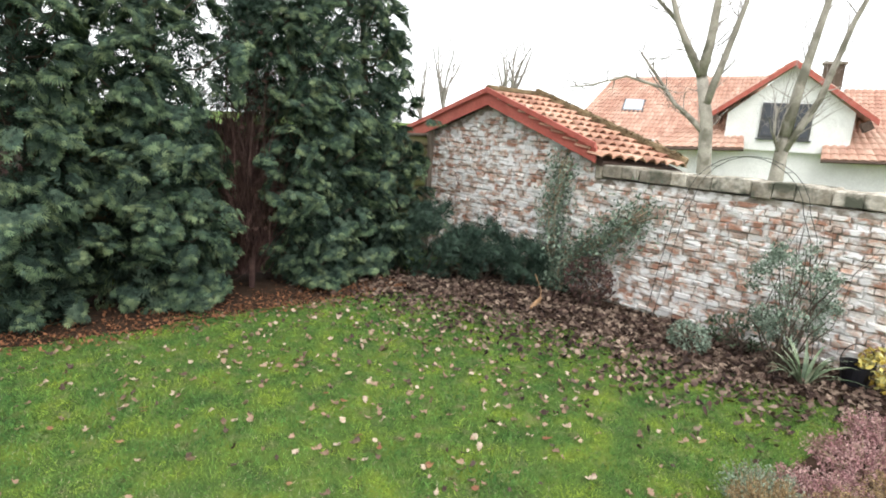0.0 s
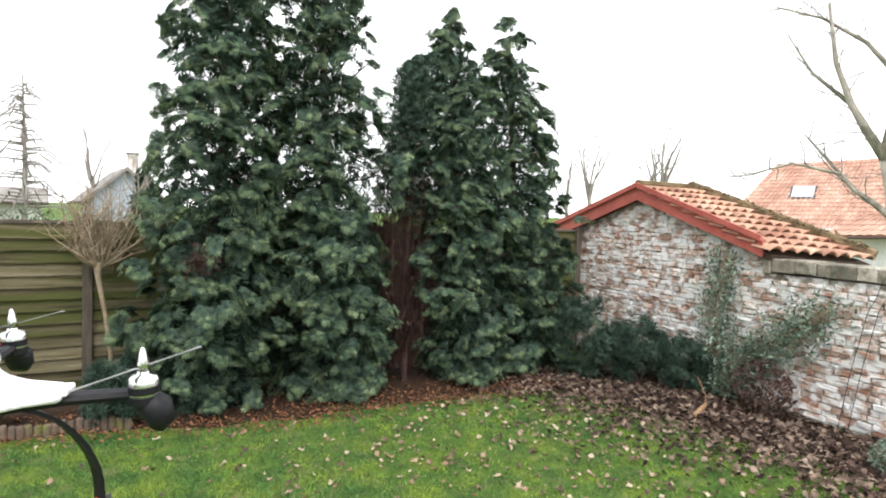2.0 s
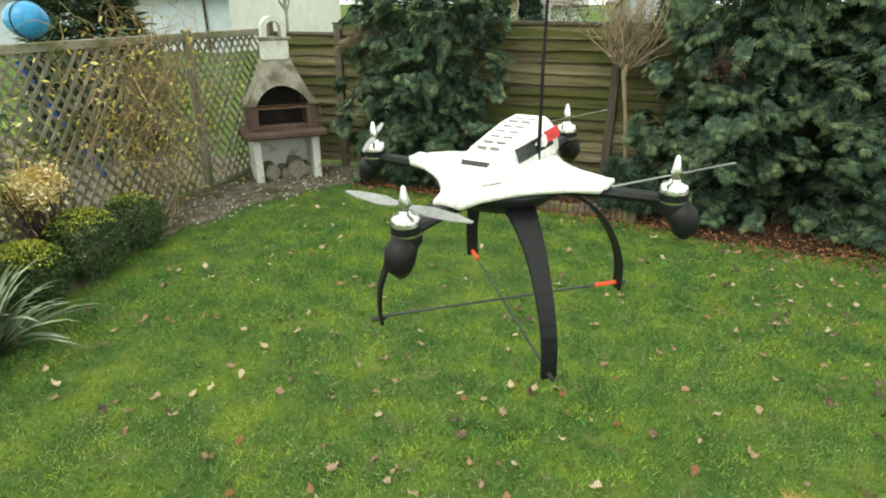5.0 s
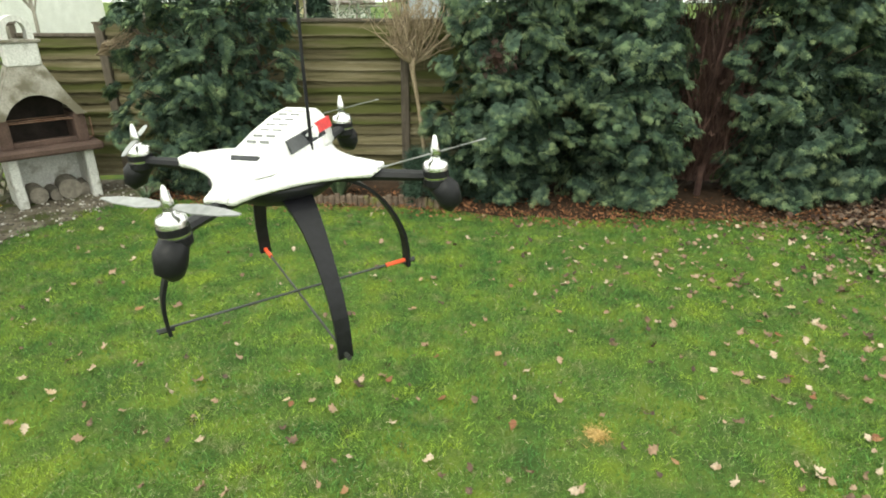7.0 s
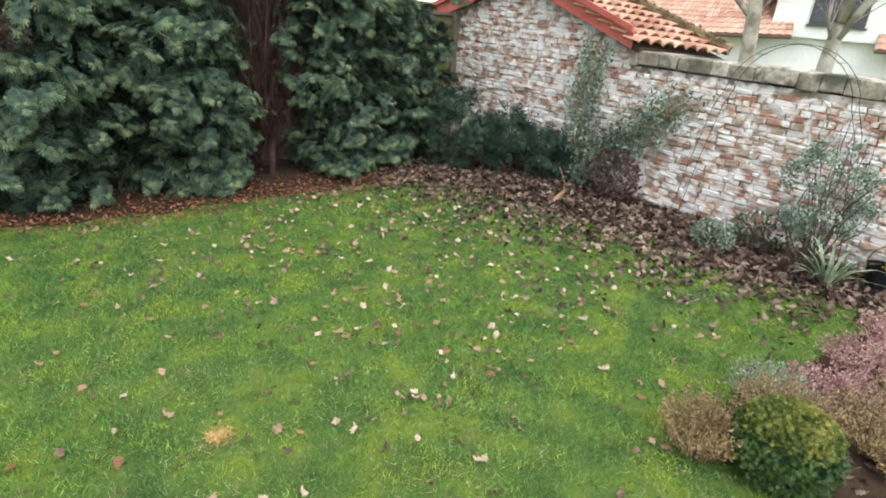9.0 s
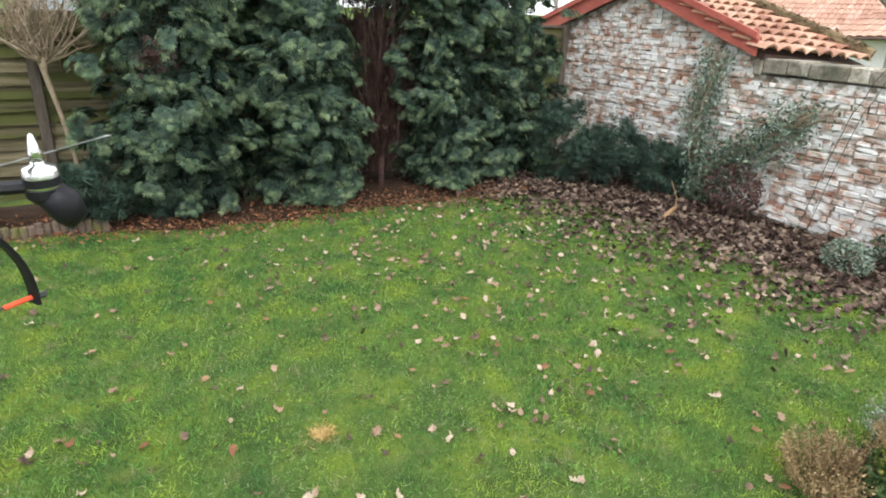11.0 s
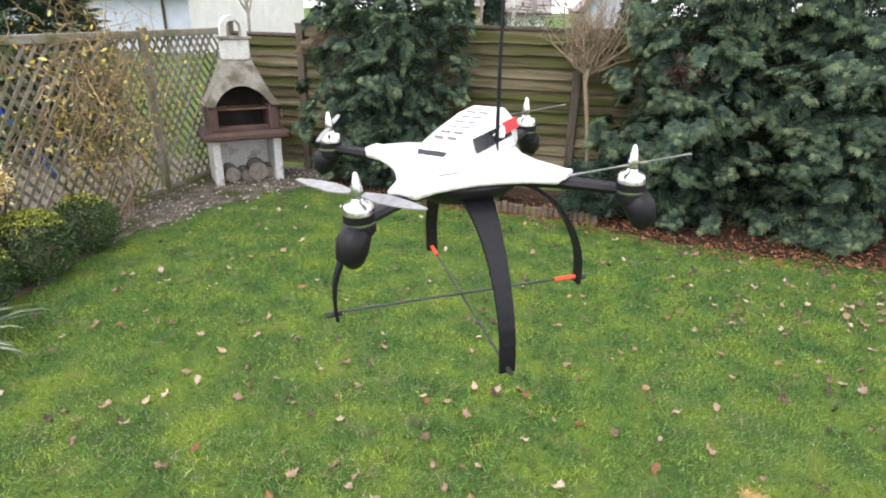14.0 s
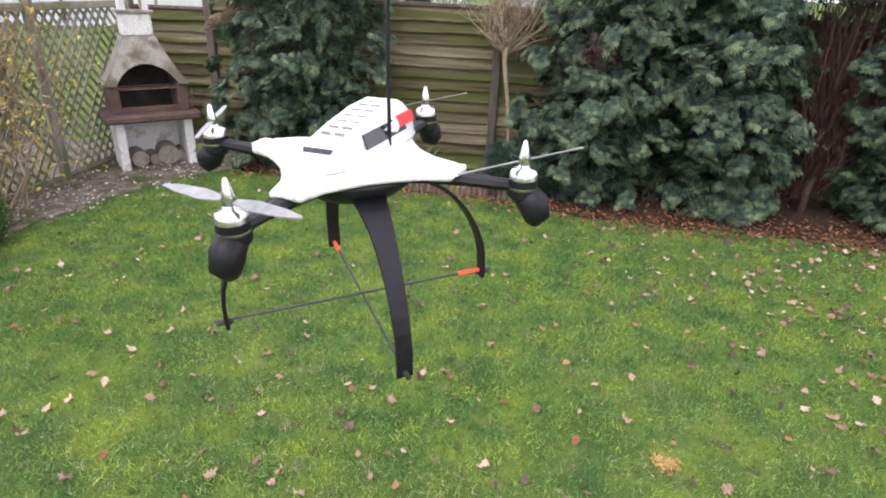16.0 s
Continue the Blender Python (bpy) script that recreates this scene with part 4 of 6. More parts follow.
def strap_plant(name, at, count, length, width, label, material=YUCCA, droop=1.0, seed=1, open_to=1.15):
    r = random.Random(seed)
    g = Geo()
    for k in range(count):
        a, tilt = r.uniform(0, 2 * math.pi), r.uniform(0.1, open_to)
        L, w = length * r.uniform(0.65, 1.1), width * r.uniform(0.7, 1.15)
        d, side = Vector((math.cos(a), math.sin(a), 0)), Vector((-math.sin(a), math.cos(a), 0))
        pts, p, t = [], Vector((0, 0, 0.02)) + d * 0.03, tilt
        for i in range(7):
            s = i / 6
            ww = w * (1 - s ** 2.2) * (0.6 + 0.8 * min(s * 3, 0.5)) + 0.001
            pts.append((p - side * ww, p + Vector((0, 0, -0.25 * ww)), p + side * ww))
            p = p + (d * math.sin(t) + Vector((0, 0, math.cos(t)))) * L / 6
            p.z = max(p.z, 0.03)
            t += droop * r.uniform(0.1, 0.42) * (0.4 + s)
        n = len(g.v)
        g.v += [tuple(q) for row in pts for q in row]
        g.f += [(n + 3 * i + j, n + 3 * i + j + 1, n + 3 * i + j + 4, n + 3 * i + j + 3) for i in range(6) for j in (0, 1)]
    ob = thing(name, at, label, "plant")
    part("leaves", g, material, ob)
    return ob


strap_plant("yucca", (-3.36, 1.90, 0), 105, 0.62, 0.021, "large yucca with arching grey-green striped blades", seed=3)
strap_plant("yucca", (5.12, 1.12, 0), 30, 0.42, 0.015, "small yucca with grey-green blades before the brick wall", seed=4, open_to=0.95)
strap_plant("iris_clump", (-0.95, 5.68, 0), 38, 0.50, 0.018, "clump of green iris leaves in the bed by the fence", IVY, 0.7, 5, 0.6)
strap_plant("fern", (-1.42, 5.70, 0), 90, 0.34, 0.009, "yellow-green withered fern in the bed by the fence", YELLOW, 1.4, 6)
strap_plant("green_tuft", (-2.9, 5.66, 0), 18, 0.16, 0.014, "small green weed tuft beside the grill", IVY, 1.2, 7)

# the grafted standard tree, bare, with a pruned head of twigs
std = thing("standard_tree", (-0.2, 6.02, 0), "small bare grafted tree with a pruned twiggy head", "tree")
part("trunk", Geo().tube([(0.12, 0, 0), (0.10, 0, 0.5), (0.06, -0.02, 0.85), (0.0, 0, 1.22), (0, 0, 1.34)], [0.026, 0.021, 0.019, 0.024, 0.042], 8), STEM, std, smooth=True)
g = Geo()
for k in range(58):
    a, t = rng.uniform(0, 2 * np.pi), rng.uniform(0.1, 1.3)
    p, L = Vector((0, 0, 1.28)), rng.uniform(0.42, 0.95)
    pts = [p]
    for i in range(5):
        d = Vector((math.cos(a) * math.sin(t), 0.7 * math.sin(a) * math.sin(t), math.cos(t)))
        p = p + d * L / 5
        pts.append(p)
        t = max(0.05, t - rng.uniform(-0.25, 0.42))
        a += rng.normal(0, 0.7)
    g.tube(pts, [0.014, 0.010, 0.0075, 0.0055, 0.004, 0.0025], 5)
    for i in (2, 2, 3, 3, 4, 4, 5, 5):
        q = pts[i] + Vector(rng.normal(0, 0.10, 3)) + Vector((0, 0, 0.11))
        g.tube([pts[i], q], [0.004, 0.0015], 3)
part("twigwork", g, STEM, std)

# log-roll edging of the bed
edging = thing("log_edging", (0, 0, 0), "low edging of short upright round logs along the bed", "edging", kind="structure")
log_mesh = Geo().lathe([(0.030, -0.05), (0.030, 0.10), (0.024, 0.112)], n=8).mesh("edging_log", LOGEDGE)
for k in range(30):
    x = -1.62 + k * 0.057
    ob = new("edging_log", log_mesh)
    ob.parent = edging
    ob.matrix_basis = pose(x, float(back_edge(x)) + 0.02 + random.uniform(-0.008, 0.008), random.uniform(-0.025, 0.01), random.uniform(-5, 5), random.uniform(-4, 4), random.uniform(0, 90))

# plants before the brick wall
def climber(name, at, path, width, n, size, material, label):
    ob = thing(name, (*at, 0), label, "climber")
    p = np.array(path, float)
    t = rng.uniform(0, len(p) - 1, n)
    k = np.minimum(t.astype(int), len(p) - 2)
    f = (t - k)[:, None]
    spots = p[k] * (1 - f) + p[k + 1] * f + rng.normal(0, 1, (n, 3)) * np.array([0.06, width, width])
    spots = spots[spots[:, 2] > 0.03]
    leafy("leaves", spots, size, material, ob)
    g = Geo()
    for _ in range(7):
        g.tube([tuple(q + rng.normal(0, 0.5, 3) * np.array([0.05, width, 0.05])) for q in p], [0.009] * len(p), 4)
    part("stemwork", g, STEM, ob)
    return ob


climber("climbing_rose", (5.60, 3.98), [(0, 0, 0.02), (0, 0.02, 0.5), (0.03, 0.05, 1.0), (0.05, -0.02, 1.55)], 0.11, 2400, 0.048, GREYLEAF, "grey-green rose climbing the corner of the brick wall")
climber("climbing_rose", (5.58, 3.75), [(0, 0.15, 0.02), (0, 0.05, 0.35), (0.03, -0.35, 0.65), (0.05, -0.85, 1.08)], 0.13, 3400, 0.05, ROSELEAF, "dark green rose leaning over the brick wall")
bushy("dry_shrub", (5.45, 3.35, 0.28), (0.2, 0.32, 0.26), 500, 0.06, THUJA_BROWN, "withered brown shrub at the foot of the wall")
rose = bushy("rose_bush", (5.34, 1.36, 0.66), (0.25, 0.40, 0.48), 4200, 0.034, GREYLEAF, "airy grey-green rose bush growing up the wire arch", stem=BARK, knobs=44)
stems("shootwork", 12, (0, 0, 0), (0, -0.05, 1.2), (0.3, 0.5, 0.25), 0.005, BARK, rose)
bushy("lavender", (5.08, 2.04, 0.12), (0.17, 0.2, 0.16), 1400, 0.03, GREYLEAF, "small grey lavender bush among fallen leaves")
bushy("dry_shrub", (5.48, 1.78, 0.16), (0.12, 0.3, 0.18), 350, 0.05, IVY, "dull green low shrub at the foot of the wall")
bushy("dry_shrub", (5.5, 0.55, 0.2), (0.2, 0.35, 0.2), 700, 0.06, YELLOW, "yellow-leaved low plant before the brick wall")
arch = thing("wire_arch", (5.52, 1.92, 0), "thin dark wire rose arch standing against the wall", "trellis")
for dx in (-0.09, 0.09):
    pts = [(dx, 0.74, 0), (dx, 0.66, 0.6), (dx, 0.56, 1.15)] + [(dx, 0.5 * math.cos(a), 1.25 + 0.48 * math.sin(a)) for a in np.linspace(0.1, math.pi - 0.1, 13)] + [(dx, -0.58, 1.1), (dx, -0.68, 0.5), (dx, -0.72, 0)]
    part("hoop", Geo().tube(pts, 0.003, 6), IRON, arch)
for y_, z_ in ((0.66, 0.6), (0.60, 0.95), (0.52, 1.3), (0.3, 1.62), (0, 1.73), (-0.3, 1.62), (-0.55, 1.2), (-0.66, 0.7)):
    part("rung", Geo().tube([(-0.09, y_, z_), (0.09, y_, z_)], 0.003, 5), IRON, arch)
pot = thing("bucket", (5.45, 0.86, 0), "dark bucket with a wire handle beside the wall", "bucket")
part("body", Geo().lathe([(0.09, 0.0), (0.12, 0.2), (0.125, 0.205), (0.11, 0.2), (0.085, 0.03)], n=16), BLACK, pot)
part("handle", Geo().tube([(0, 0.12 * math.cos(a), 0.2 + 0.16 * math.sin(a)) for a in np.linspace(0, math.pi, 11)], 0.004, 5), IRON, pot)
whole("cut_branch", Geo().tube([(-0.12, 0.05, 0.03), (0.02, 0, 0.05), (0.2, -0.06, 0.06)], [0.02, 0.024, 0.018], 7), SPLITWOOD, (4.85, 3.58, 0), "orange-brown split branch lying on the leaf litter", "branch", turn=40)
whole("stick", Geo().tube([(0, 0, 0.02), (0.03, 0.02, 0.16), (-0.02, 0.08, 0.33)], [0.006, 0.005, 0.004], 6), SPLITWOOD, (4.98, 3.62, 0), "orange-brown stick standing in the leaf litter", "stick")

# heather corner beside the lawn
def spiky(name, at, radius, height, n, material, label, lean=0.5, leaf=0.022, shoots=STEM):
    ob = thing(name, (*at, 0), label, "shrub", "heather corner")
    a, rr = rng.uniform(0, 2 * np.pi, n), np.sqrt(rng.random(n))
    foot = np.stack([rr * radius * 0.5 * np.cos(a), rr * radius * 0.5 * np.sin(a), np.zeros(n)], 1)
    h = height * rng.uniform(0.65, 1.1, n) * (1 - 0.35 * rr)
    tip = np.stack([rr * radius * np.cos(a), rr * radius * np.sin(a), h], 1)
    g = Geo()
    for k in range(0, n, 3):
        g.tube([foot[k], (foot[k] + tip[k]) / 2 + (0, 0, 0.02), tip[k]], [0.004, 0.003, 0.0015], 3)
    part("stemwork", g, shoots, ob)
    m = 22
    t = rng.uniform(0.35, 1.05, (n, m, 1))
    spots = (foot[:, None] * (1 - t) + tip[:, None] * t).reshape(-1, 3) + rng.normal(0, 0.008, (n * m, 3))
    leafy("foliage", spots, leaf, material, ob, lift=0.8)
    return ob


spiky("heather", (3.46, 0.53), 0.29, 0.145, 280, HEATHER, "faded pink heather bush at the edge of the lawn", leaf=0.017)
spiky("heather", (4.02, 0.48), 0.34, 0.15, 280, HEATHER, "tall faded pink heather with pale spikes", leaf=0.017)
spiky("dry_heather", (3.1, 0.05), 0.26, 0.24, 190, STRAW, "brown withered heather bush beside the dwarf cypress", leaf=0.015, shoots=STRAW)
for x, y, rad in ((3.95, 0.05, 0.28), (4.58, 0.48, 0.28), (4.5, -0.05, 0.3)):
    spiky("heather", (x, y), rad, 0.16, 200, HEATHER, "faded pink heather in the peaty bed", leaf=0.018)
spiky("santolina", (3.14, 0.76), 0.23, 0.21, 220, SANTOLINA, "grey-green cushion of santolina at the lawn edge", leaf=0.015)
spiky("dry_heather", (2.50, 0.80), 0.22, 0.28, 300, STRAW, "straw-brown withered heather at the lawn edge", leaf=0.014, shoots=STRAW)
spiky("dry_heather", (2.92, 0.62), 0.24, 0.30, 300, STRAW, "straw-brown withered heather beside the pink one", leaf=0.014, shoots=STRAW)
spiky("dry_heather", (3.65, 0.12), 0.34, 0.30, 300, STRAW, "orange-brown withered heather in the bed", leaf=0.016)
spiky("dry_heather", (3.22, 0.30), 0.26, 0.26, 240, STRAW, "low brown withered heather in the bed", leaf=0.016)
bushy("dwarf_cypress", (2.60, 0.50, 0.16), (0.23, 0.23, 0.2), 9000, 0.022, BOXLEAF, "small yellow-tipped dwarf cypress at the lawn edge", CYPRESS_TIP, 0.62, FAN_V, FAN_F)

# ---- the garden grill in the corner ----
bbq = thing("garden_grill", (-3.70, 5.60, 0), "masonry garden grill with concrete hood and arched chimney", "grill", turn=42)
for x in (-0.32, 0.32):
    part("leg", Geo().box((0.085, 0.46, 0.50), (x, 0.18, 0.25), bevel=0.01), LIMEWASH, bbq, "whitewashed concrete leg")
part("back_wall", Geo().box((0.56, 0.06, 0.50), (0, 0.38, 0.25)), LIMEWASH, bbq)
part("slab", Geo().box((0.90, 0.62, 0.075), (0, 0.16, 0.5375), bevel=0.018), SLABMAT, bbq, "red-brown stone slab")
for x in (-0.315, 0.315):
    part("side_wall", Geo().box((0.10, 0.44, 0.27), (x, 0.20, 0.71), bevel=0.008), SLABMAT, bbq, "red-brown firebox side")
part("firebox_back", Geo().box((0.54, 0.06, 0.42), (0, 0.40, 0.785)), SOOT, bbq, "sooty firebrick back")
part("ash_sill", Geo().box((0.53, 0.05, 0.05), (0, 0.04, 0.60), bevel=0.006), SLABMAT, bbq)
hood = Geo()
HW, HD, NW, ND, Z0, Z1 = 0.385, 0.50, 0.145, 0.25, 0.845, 1.30
arc = [(-0.285 + 0.57 * i / 10, Z0 + 0.20 * math.sin(math.pi * i / 10) ** 0.7) for i in range(11)]


def hood_front(x, z, inset=0.0):
    t = (z - Z0) / (Z1 - Z0)
    return (x, -0.06 + inset + t * 0.13, z)


for inset, flip in ((0.0, False), (0.035, True)):
    edge_l = [(-HW + (HW - NW) * (t ** 0.8), Z0 + t * (Z1 - Z0)) for t in np.linspace(0, 1, 8)]
    edge_r = [(-x, z) for x, z in edge_l]
    outer = edge_l + edge_r[::-1]
    loop = [(x, z) for x, z in edge_l] + [(x, z) for x, z in reversed(edge_r)] + [(x, z) for x, z in reversed(arc)]
    hood.add([hood_front(x, z, inset) for x, z in loop], [tuple(range(len(loop))) if flip else tuple(reversed(range(len(loop))))])
k = len(loop)
hood.f += [(i, (i + 1) % k, k + (i + 1) % k, k + i) for i in range(k)]
for sgn in (-1, 1):
    pts = [(sgn * abs(x), z) for x, z in edge_l]
    n = len(hood.v)
    for x, z in pts:
        fx, fy, fz = hood_front(x, z)
        hood.v += [(fx, fy, fz), (fx, 0.42 - 0.12 * (z - Z0) / (Z1 - Z0), fz)]
    hood.f += [(n + 2 * i, n + 2 * i + 1, n + 2 * i + 3, n + 2 * i + 2) for i in range(len(pts) - 1)]
n = len(hood.v)
for x, z in edge_l:
    y_ = 0.42 - 0.12 * (z - Z0) / (Z1 - Z0)
    hood.v += [(x, y_, z), (-x, y_, z)]
hood.f += [(n + 2 * i, n + 2 * i + 1, n + 2 * i + 3, n + 2 * i + 2) for i in range(len(edge_l) - 1)]
part("hood", hood, CONCRETE, bbq, "stained grey concrete hood")
part("chimney", Geo().box((0.275, 0.24, 0.21), (0, 0.18, 1.40), bevel=0.012), LIMEWASH, bbq, "whitewashed chimney block")
part("chimney_ledge", Geo().box((0.33, 0.27, 0.03), (0, 0.18, 1.515), bevel=0.006), CONCRETE, bbq)
arch_out = [(0.125 * math.cos(a), 1.61 + 0.125 * math.sin(a)) for a in np.linspace(0, math.pi, 13)]
arch_in = [(0.075 * math.cos(a), 1.61 + 0.078 * math.sin(a)) for a in np.linspace(math.pi, 0, 13)]
part("chimney_arch", Geo().prism([(0.125, 1.53)] + arch_out + [(-0.125, 1.53), (-0.075, 1.53)] + arch_in + [(0.075, 1.53)], 0.20, Matrix.Translation((0, 0.08, 0))), LIMEWASH, bbq, "whitewashed arch over the chimney")
part("grate", Geo().tube([(-0.27, 0.02, 0.80), (0.27, 0.02, 0.80)], 0.006, 6).tube([(-0.27, 0.12, 0.80), (0.27, 0.12, 0.80)], 0.006, 6).tube([(-0.27, 0.25, 0.80), (0.27, 0.25, 0.80)], 0.006, 6), RUST, bbq, "rusty grill bar")
part("side_hook", Geo().tube([(0.37, 0.0, 0.60), (0.40, -0.02, 0.62), (0.40, -0.02, 0.80)], 0.008, 6), RUST, bbq)
for x, z, rad, y_ in ((-0.17, 0.09, 0.085, 0.05), (0.10, 0.11, 0.105, 0.03), (-0.02, 0.065, 0.06, 0.07), (0.235, 0.07, 0.065, 0.09), (-0.24, 0.06, 0.05, 0.12)):
    m = bbq.matrix_world @ Matrix.Translation((x, y_, 0))
    whole("firewood_log", Geo().lathe([(rad * 0.97, 0.0), (rad, 0.012), (rad * 0.98, 0.26)], (0, 0, z), 14, (-90, 0, 0)), LOGEND, tuple(m.translation), "cut firewood log stored under the grill", "log", "firewood under the grill", turn=42 + random.uniform(-8, 8))
broom = thing("twig_broom", (-3.12, 6.12, 1.42), "old besom of twigs lying against the fence top", "broom")
stems("twigwork", 40, (-0.2, 0, -0.06), (0.22, -0.05, 0.1), (0.05, 0.12, 0.12), 0.005, STEM, broom)

# ---- the drone ----
drone = thing("drone", (0, 0, 0), "white and black quadcopter drone hovering over the lawn", "drone")
drone.matrix_world = pose(-0.243, 0.904, 1.611, 1.6, -3.0, 29.9)
R = 0.265
outline = []
for k in range(4):
    a = radians(45 + 90 * k)
    for da, rad in ((-45, 0.108), (-27, 0.117), (-14, 0.138), (-7.5, 0.172), (7.5, 0.172), (14, 0.138), (27, 0.117)):
        outline.append((rad * math.cos(a + radians(da)), rad * math.sin(a + radians(da))))
n = len(outline)
sh = Geo()
for s, z in ((0.98, -0.006), (1.0, -0.003), (1.0, 0.002), (0.93, 0.008), (0.62, 0.018)):
    sh.v += [(x * s, y * s, z) for x, y in outline]
sh.f = [(i * n + k, i * n + (k + 1) % n, (i + 1) * n + (k + 1) % n, (i + 1) * n + k) for i in range(4) for k in range(n)]
sh.f += [tuple(reversed(range(n))), tuple(range(4 * n, 5 * n))]
shell = part("shell", sh, SHELL, drone, "glossy white upper shell", smooth=True)
hump = Geo()
c, s_ = math.cos(radians(45)), math.sin(radians(45))
rows = []
for t, w, h in ((-0.112, 0.022, 0.020), (-0.09, 0.036, 0.036), (-0.02, 0.046, 0.056), (0.05, 0.048, 0.067), (0.10, 0.044, 0.070), (0.128, 0.036, 0.058), (0.140, 0.030, 0.02)):
    rows.append([(t, -w * 1.15, 0.014), (t, -w, 0.014 + h * 0.5), (t, -w * 0.62, h), (t, w * 0.62, h), (t, w, 0.014 + h * 0.5), (t, w * 1.15, 0.014)])
hump.v = [(x * c - y * s_, x * s_ + y * c, z) for row in rows for x, y, z in row]
hump.f = [(6 * i + k, 6 * i + 6 + k, 6 * i + 7 + k, 6 * i + 1 + k) for i in range(len(rows) - 1) for k in range(5)]
hump.f += [(0, 1, 2, 3, 4, 5), tuple(6 * (len(rows) - 1) + k for k in (5, 4, 3, 2, 1, 0))]
hp = part("canopy", hump, SHELL, drone, "white raised battery canopy")
for k in range(7):
    t = -0.05 + 0.021 * k
    for w in (0.010, -0.012):
        part("vent_slot", Geo().box((0.0028, 0.015, 0.004), (t * c - w * s_, t * s_ + w * c, 0.0512 + 0.0034 * min(k, 5)), (0, 0, 45)), PROP, hp)
part("side_window", Geo().box((0.12, 0.004, 0.022), (0.02 * c + 0.0462 * s_, 0.02 * s_ - 0.0462 * c, 0.041), (-20, 0, 45)), TINT, hp, "dark tinted strip along the canopy")
part("lens_window", Geo().box((0.006, 0.045, 0.018), (-0.09 * c, -0.09 * s_, 0.032), (0, 25, 45)), TINT, hp)
part("red_tape", Geo().box((0.05, 0.0045, 0.018), (0.085 * c + 0.0455 * s_, 0.085 * s_ - 0.0455 * c, 0.046), (-16, 0, 45)), TAPE, hp)
part("lower_body", Geo().lathe([(0.03, -0.060), (0.070, -0.046), (0.112, -0.012), (0.108, -0.007)], n=20), BLACK, drone, "black lower hull", smooth=True)
for k in range(4):
    a = radians(45 + 90 * k)
    d, e_ = Vector((math.cos(a), math.sin(a), 0)), Vector((-math.sin(a), math.cos(a), 0))
    arm = part("arm", Geo().tube([d * 0.10 + Vector((0, 0, -0.012)), d * 0.17 + Vector((0, 0, -0.008)), d * (R - 0.012) + Vector((0, 0, -0.006))], [0.017, 0.013, 0.011], 8, 0.75), BLACK, drone)
    part("arm_clip", Geo().box((0.018, 0.034, 0.009), tuple(d * 0.168 + Vector((0, 0, 0.004))), (0, 0, math.degrees(a)), bevel=0.002), SHELL, arm)
    mt = part("motor", Geo().lathe([(0.0175, -0.012), (0.0195, -0.006), (0.0195, 0.012), (0.017, 0.018), (0.008, 0.021), (0.006, 0.03)], tuple(d * R), 18), ALU, drone, "silver brushless motor", smooth=True)
    part("motor_mount", Geo().lathe([(0.014, -0.026), (0.0205, -0.018), (0.0205, -0.008)], tuple(d * R), 16), BLACK, mt)
    part("motor_band", Geo().lathe([(0.0198, -0.004), (0.0199, 0.006)], tuple(d * R), 18), BLACK, mt)
    part("spinner", Geo().lathe([(0.0075, 0.026), (0.0075, 0.036), (0.003, 0.056), (0.001, 0.058)], tuple(d * R), 12), ALU, mt, smooth=True)
    pod = Geo().tube([d * (R + 0.002) + Vector((0, 0, -0.014)), d * (R + 0.016) + Vector((0, 0, -0.028)), d * (R + 0.020) + Vector((0, 0, -0.043)), d * (R + 0.014) + Vector((0, 0, -0.054))], [0.018, 0.0215, 0.0205, 0.013], 12)
    part("speed_controller_pod", pod, BLACK, drone, smooth=True)
    pr = Geo()
    pa = radians((20, 75, 130, 10)[k])
    for sgn in (-1, 1):
        n = len(pr.v)
        for t, w, z in ((0.01, 0.0045, 0.001), (0.04, 0.0082, 0.003), (0.08, 0.0062, 0.002), (0.105, 0.0025, 0.0)):
            q = Vector((math.cos(pa), math.sin(pa), 0)) * t * sgn + d * R + Vector((0, 0, 0.032))
            w_ = Vector((-math.sin(pa), math.cos(pa), 0)) * w
            pr.v += [tuple(q - w_ + Vector((0, 0, z))), tuple(q + w_ - Vector((0, 0, z))), tuple(q + w_ - Vector((0, 0, z + 0.0015))), tuple(q - w_ + Vector((0, 0, z - 0.0015)))]
        pr.f += [(n + 4 * i + j, n + 4 * i + 4 + j, n + 4 * i + 4 + (j + 1) % 4, n + 4 * i + (j + 1) % 4) for i in range(3) for j in range(4)]
        pr.f += [(n, n + 1, n + 2, n + 3), (n + 15, n + 14, n + 13, n + 12)]
    part("propeller", pr, PROP, mt, "grey two-blade propeller")
    # landing leg: a flat band that bows outwards and down
    a = radians(90 * k)
    d, e_ = Vector((math.cos(a), math.sin(a), 0)), Vector((-math.sin(a), math.cos(a), 0))
    leg = Geo()
    for i in range(15):
        t = i / 14
        an = t * math.pi / 2
        rad = 0.045 + 0.180 * math.sin(an) ** 0.9 - 0.006 * max(0, t - 0.8) * 5
        z = -0.030 - 0.218 * (1 - math.cos(an)) ** 0.92
        w = 0.018 * (1 - t) ** 3 + 0.0115
        nrm = Vector((math.cos(an) * 0.0, 0, 0)) + (d * math.sin(an) + Vector((0, 0, math.cos(an)))) * 0.003
        q = d * rad + Vector((0, 0, z))
        leg.v += [tuple(q - e_ * w + nrm), tuple(q + e_ * w + nrm), tuple(q + e_ * w - nrm), tuple(q - e_ * w - nrm)]
    leg.f = [(4 * i + j, 4 * i + (j + 1) % 4, 4 * i + 4 + (j + 1) % 4, 4 * i + 4 + j) for i in range(14) for j in range(4)] + [(0, 3, 2, 1), (56, 57, 58, 59)]
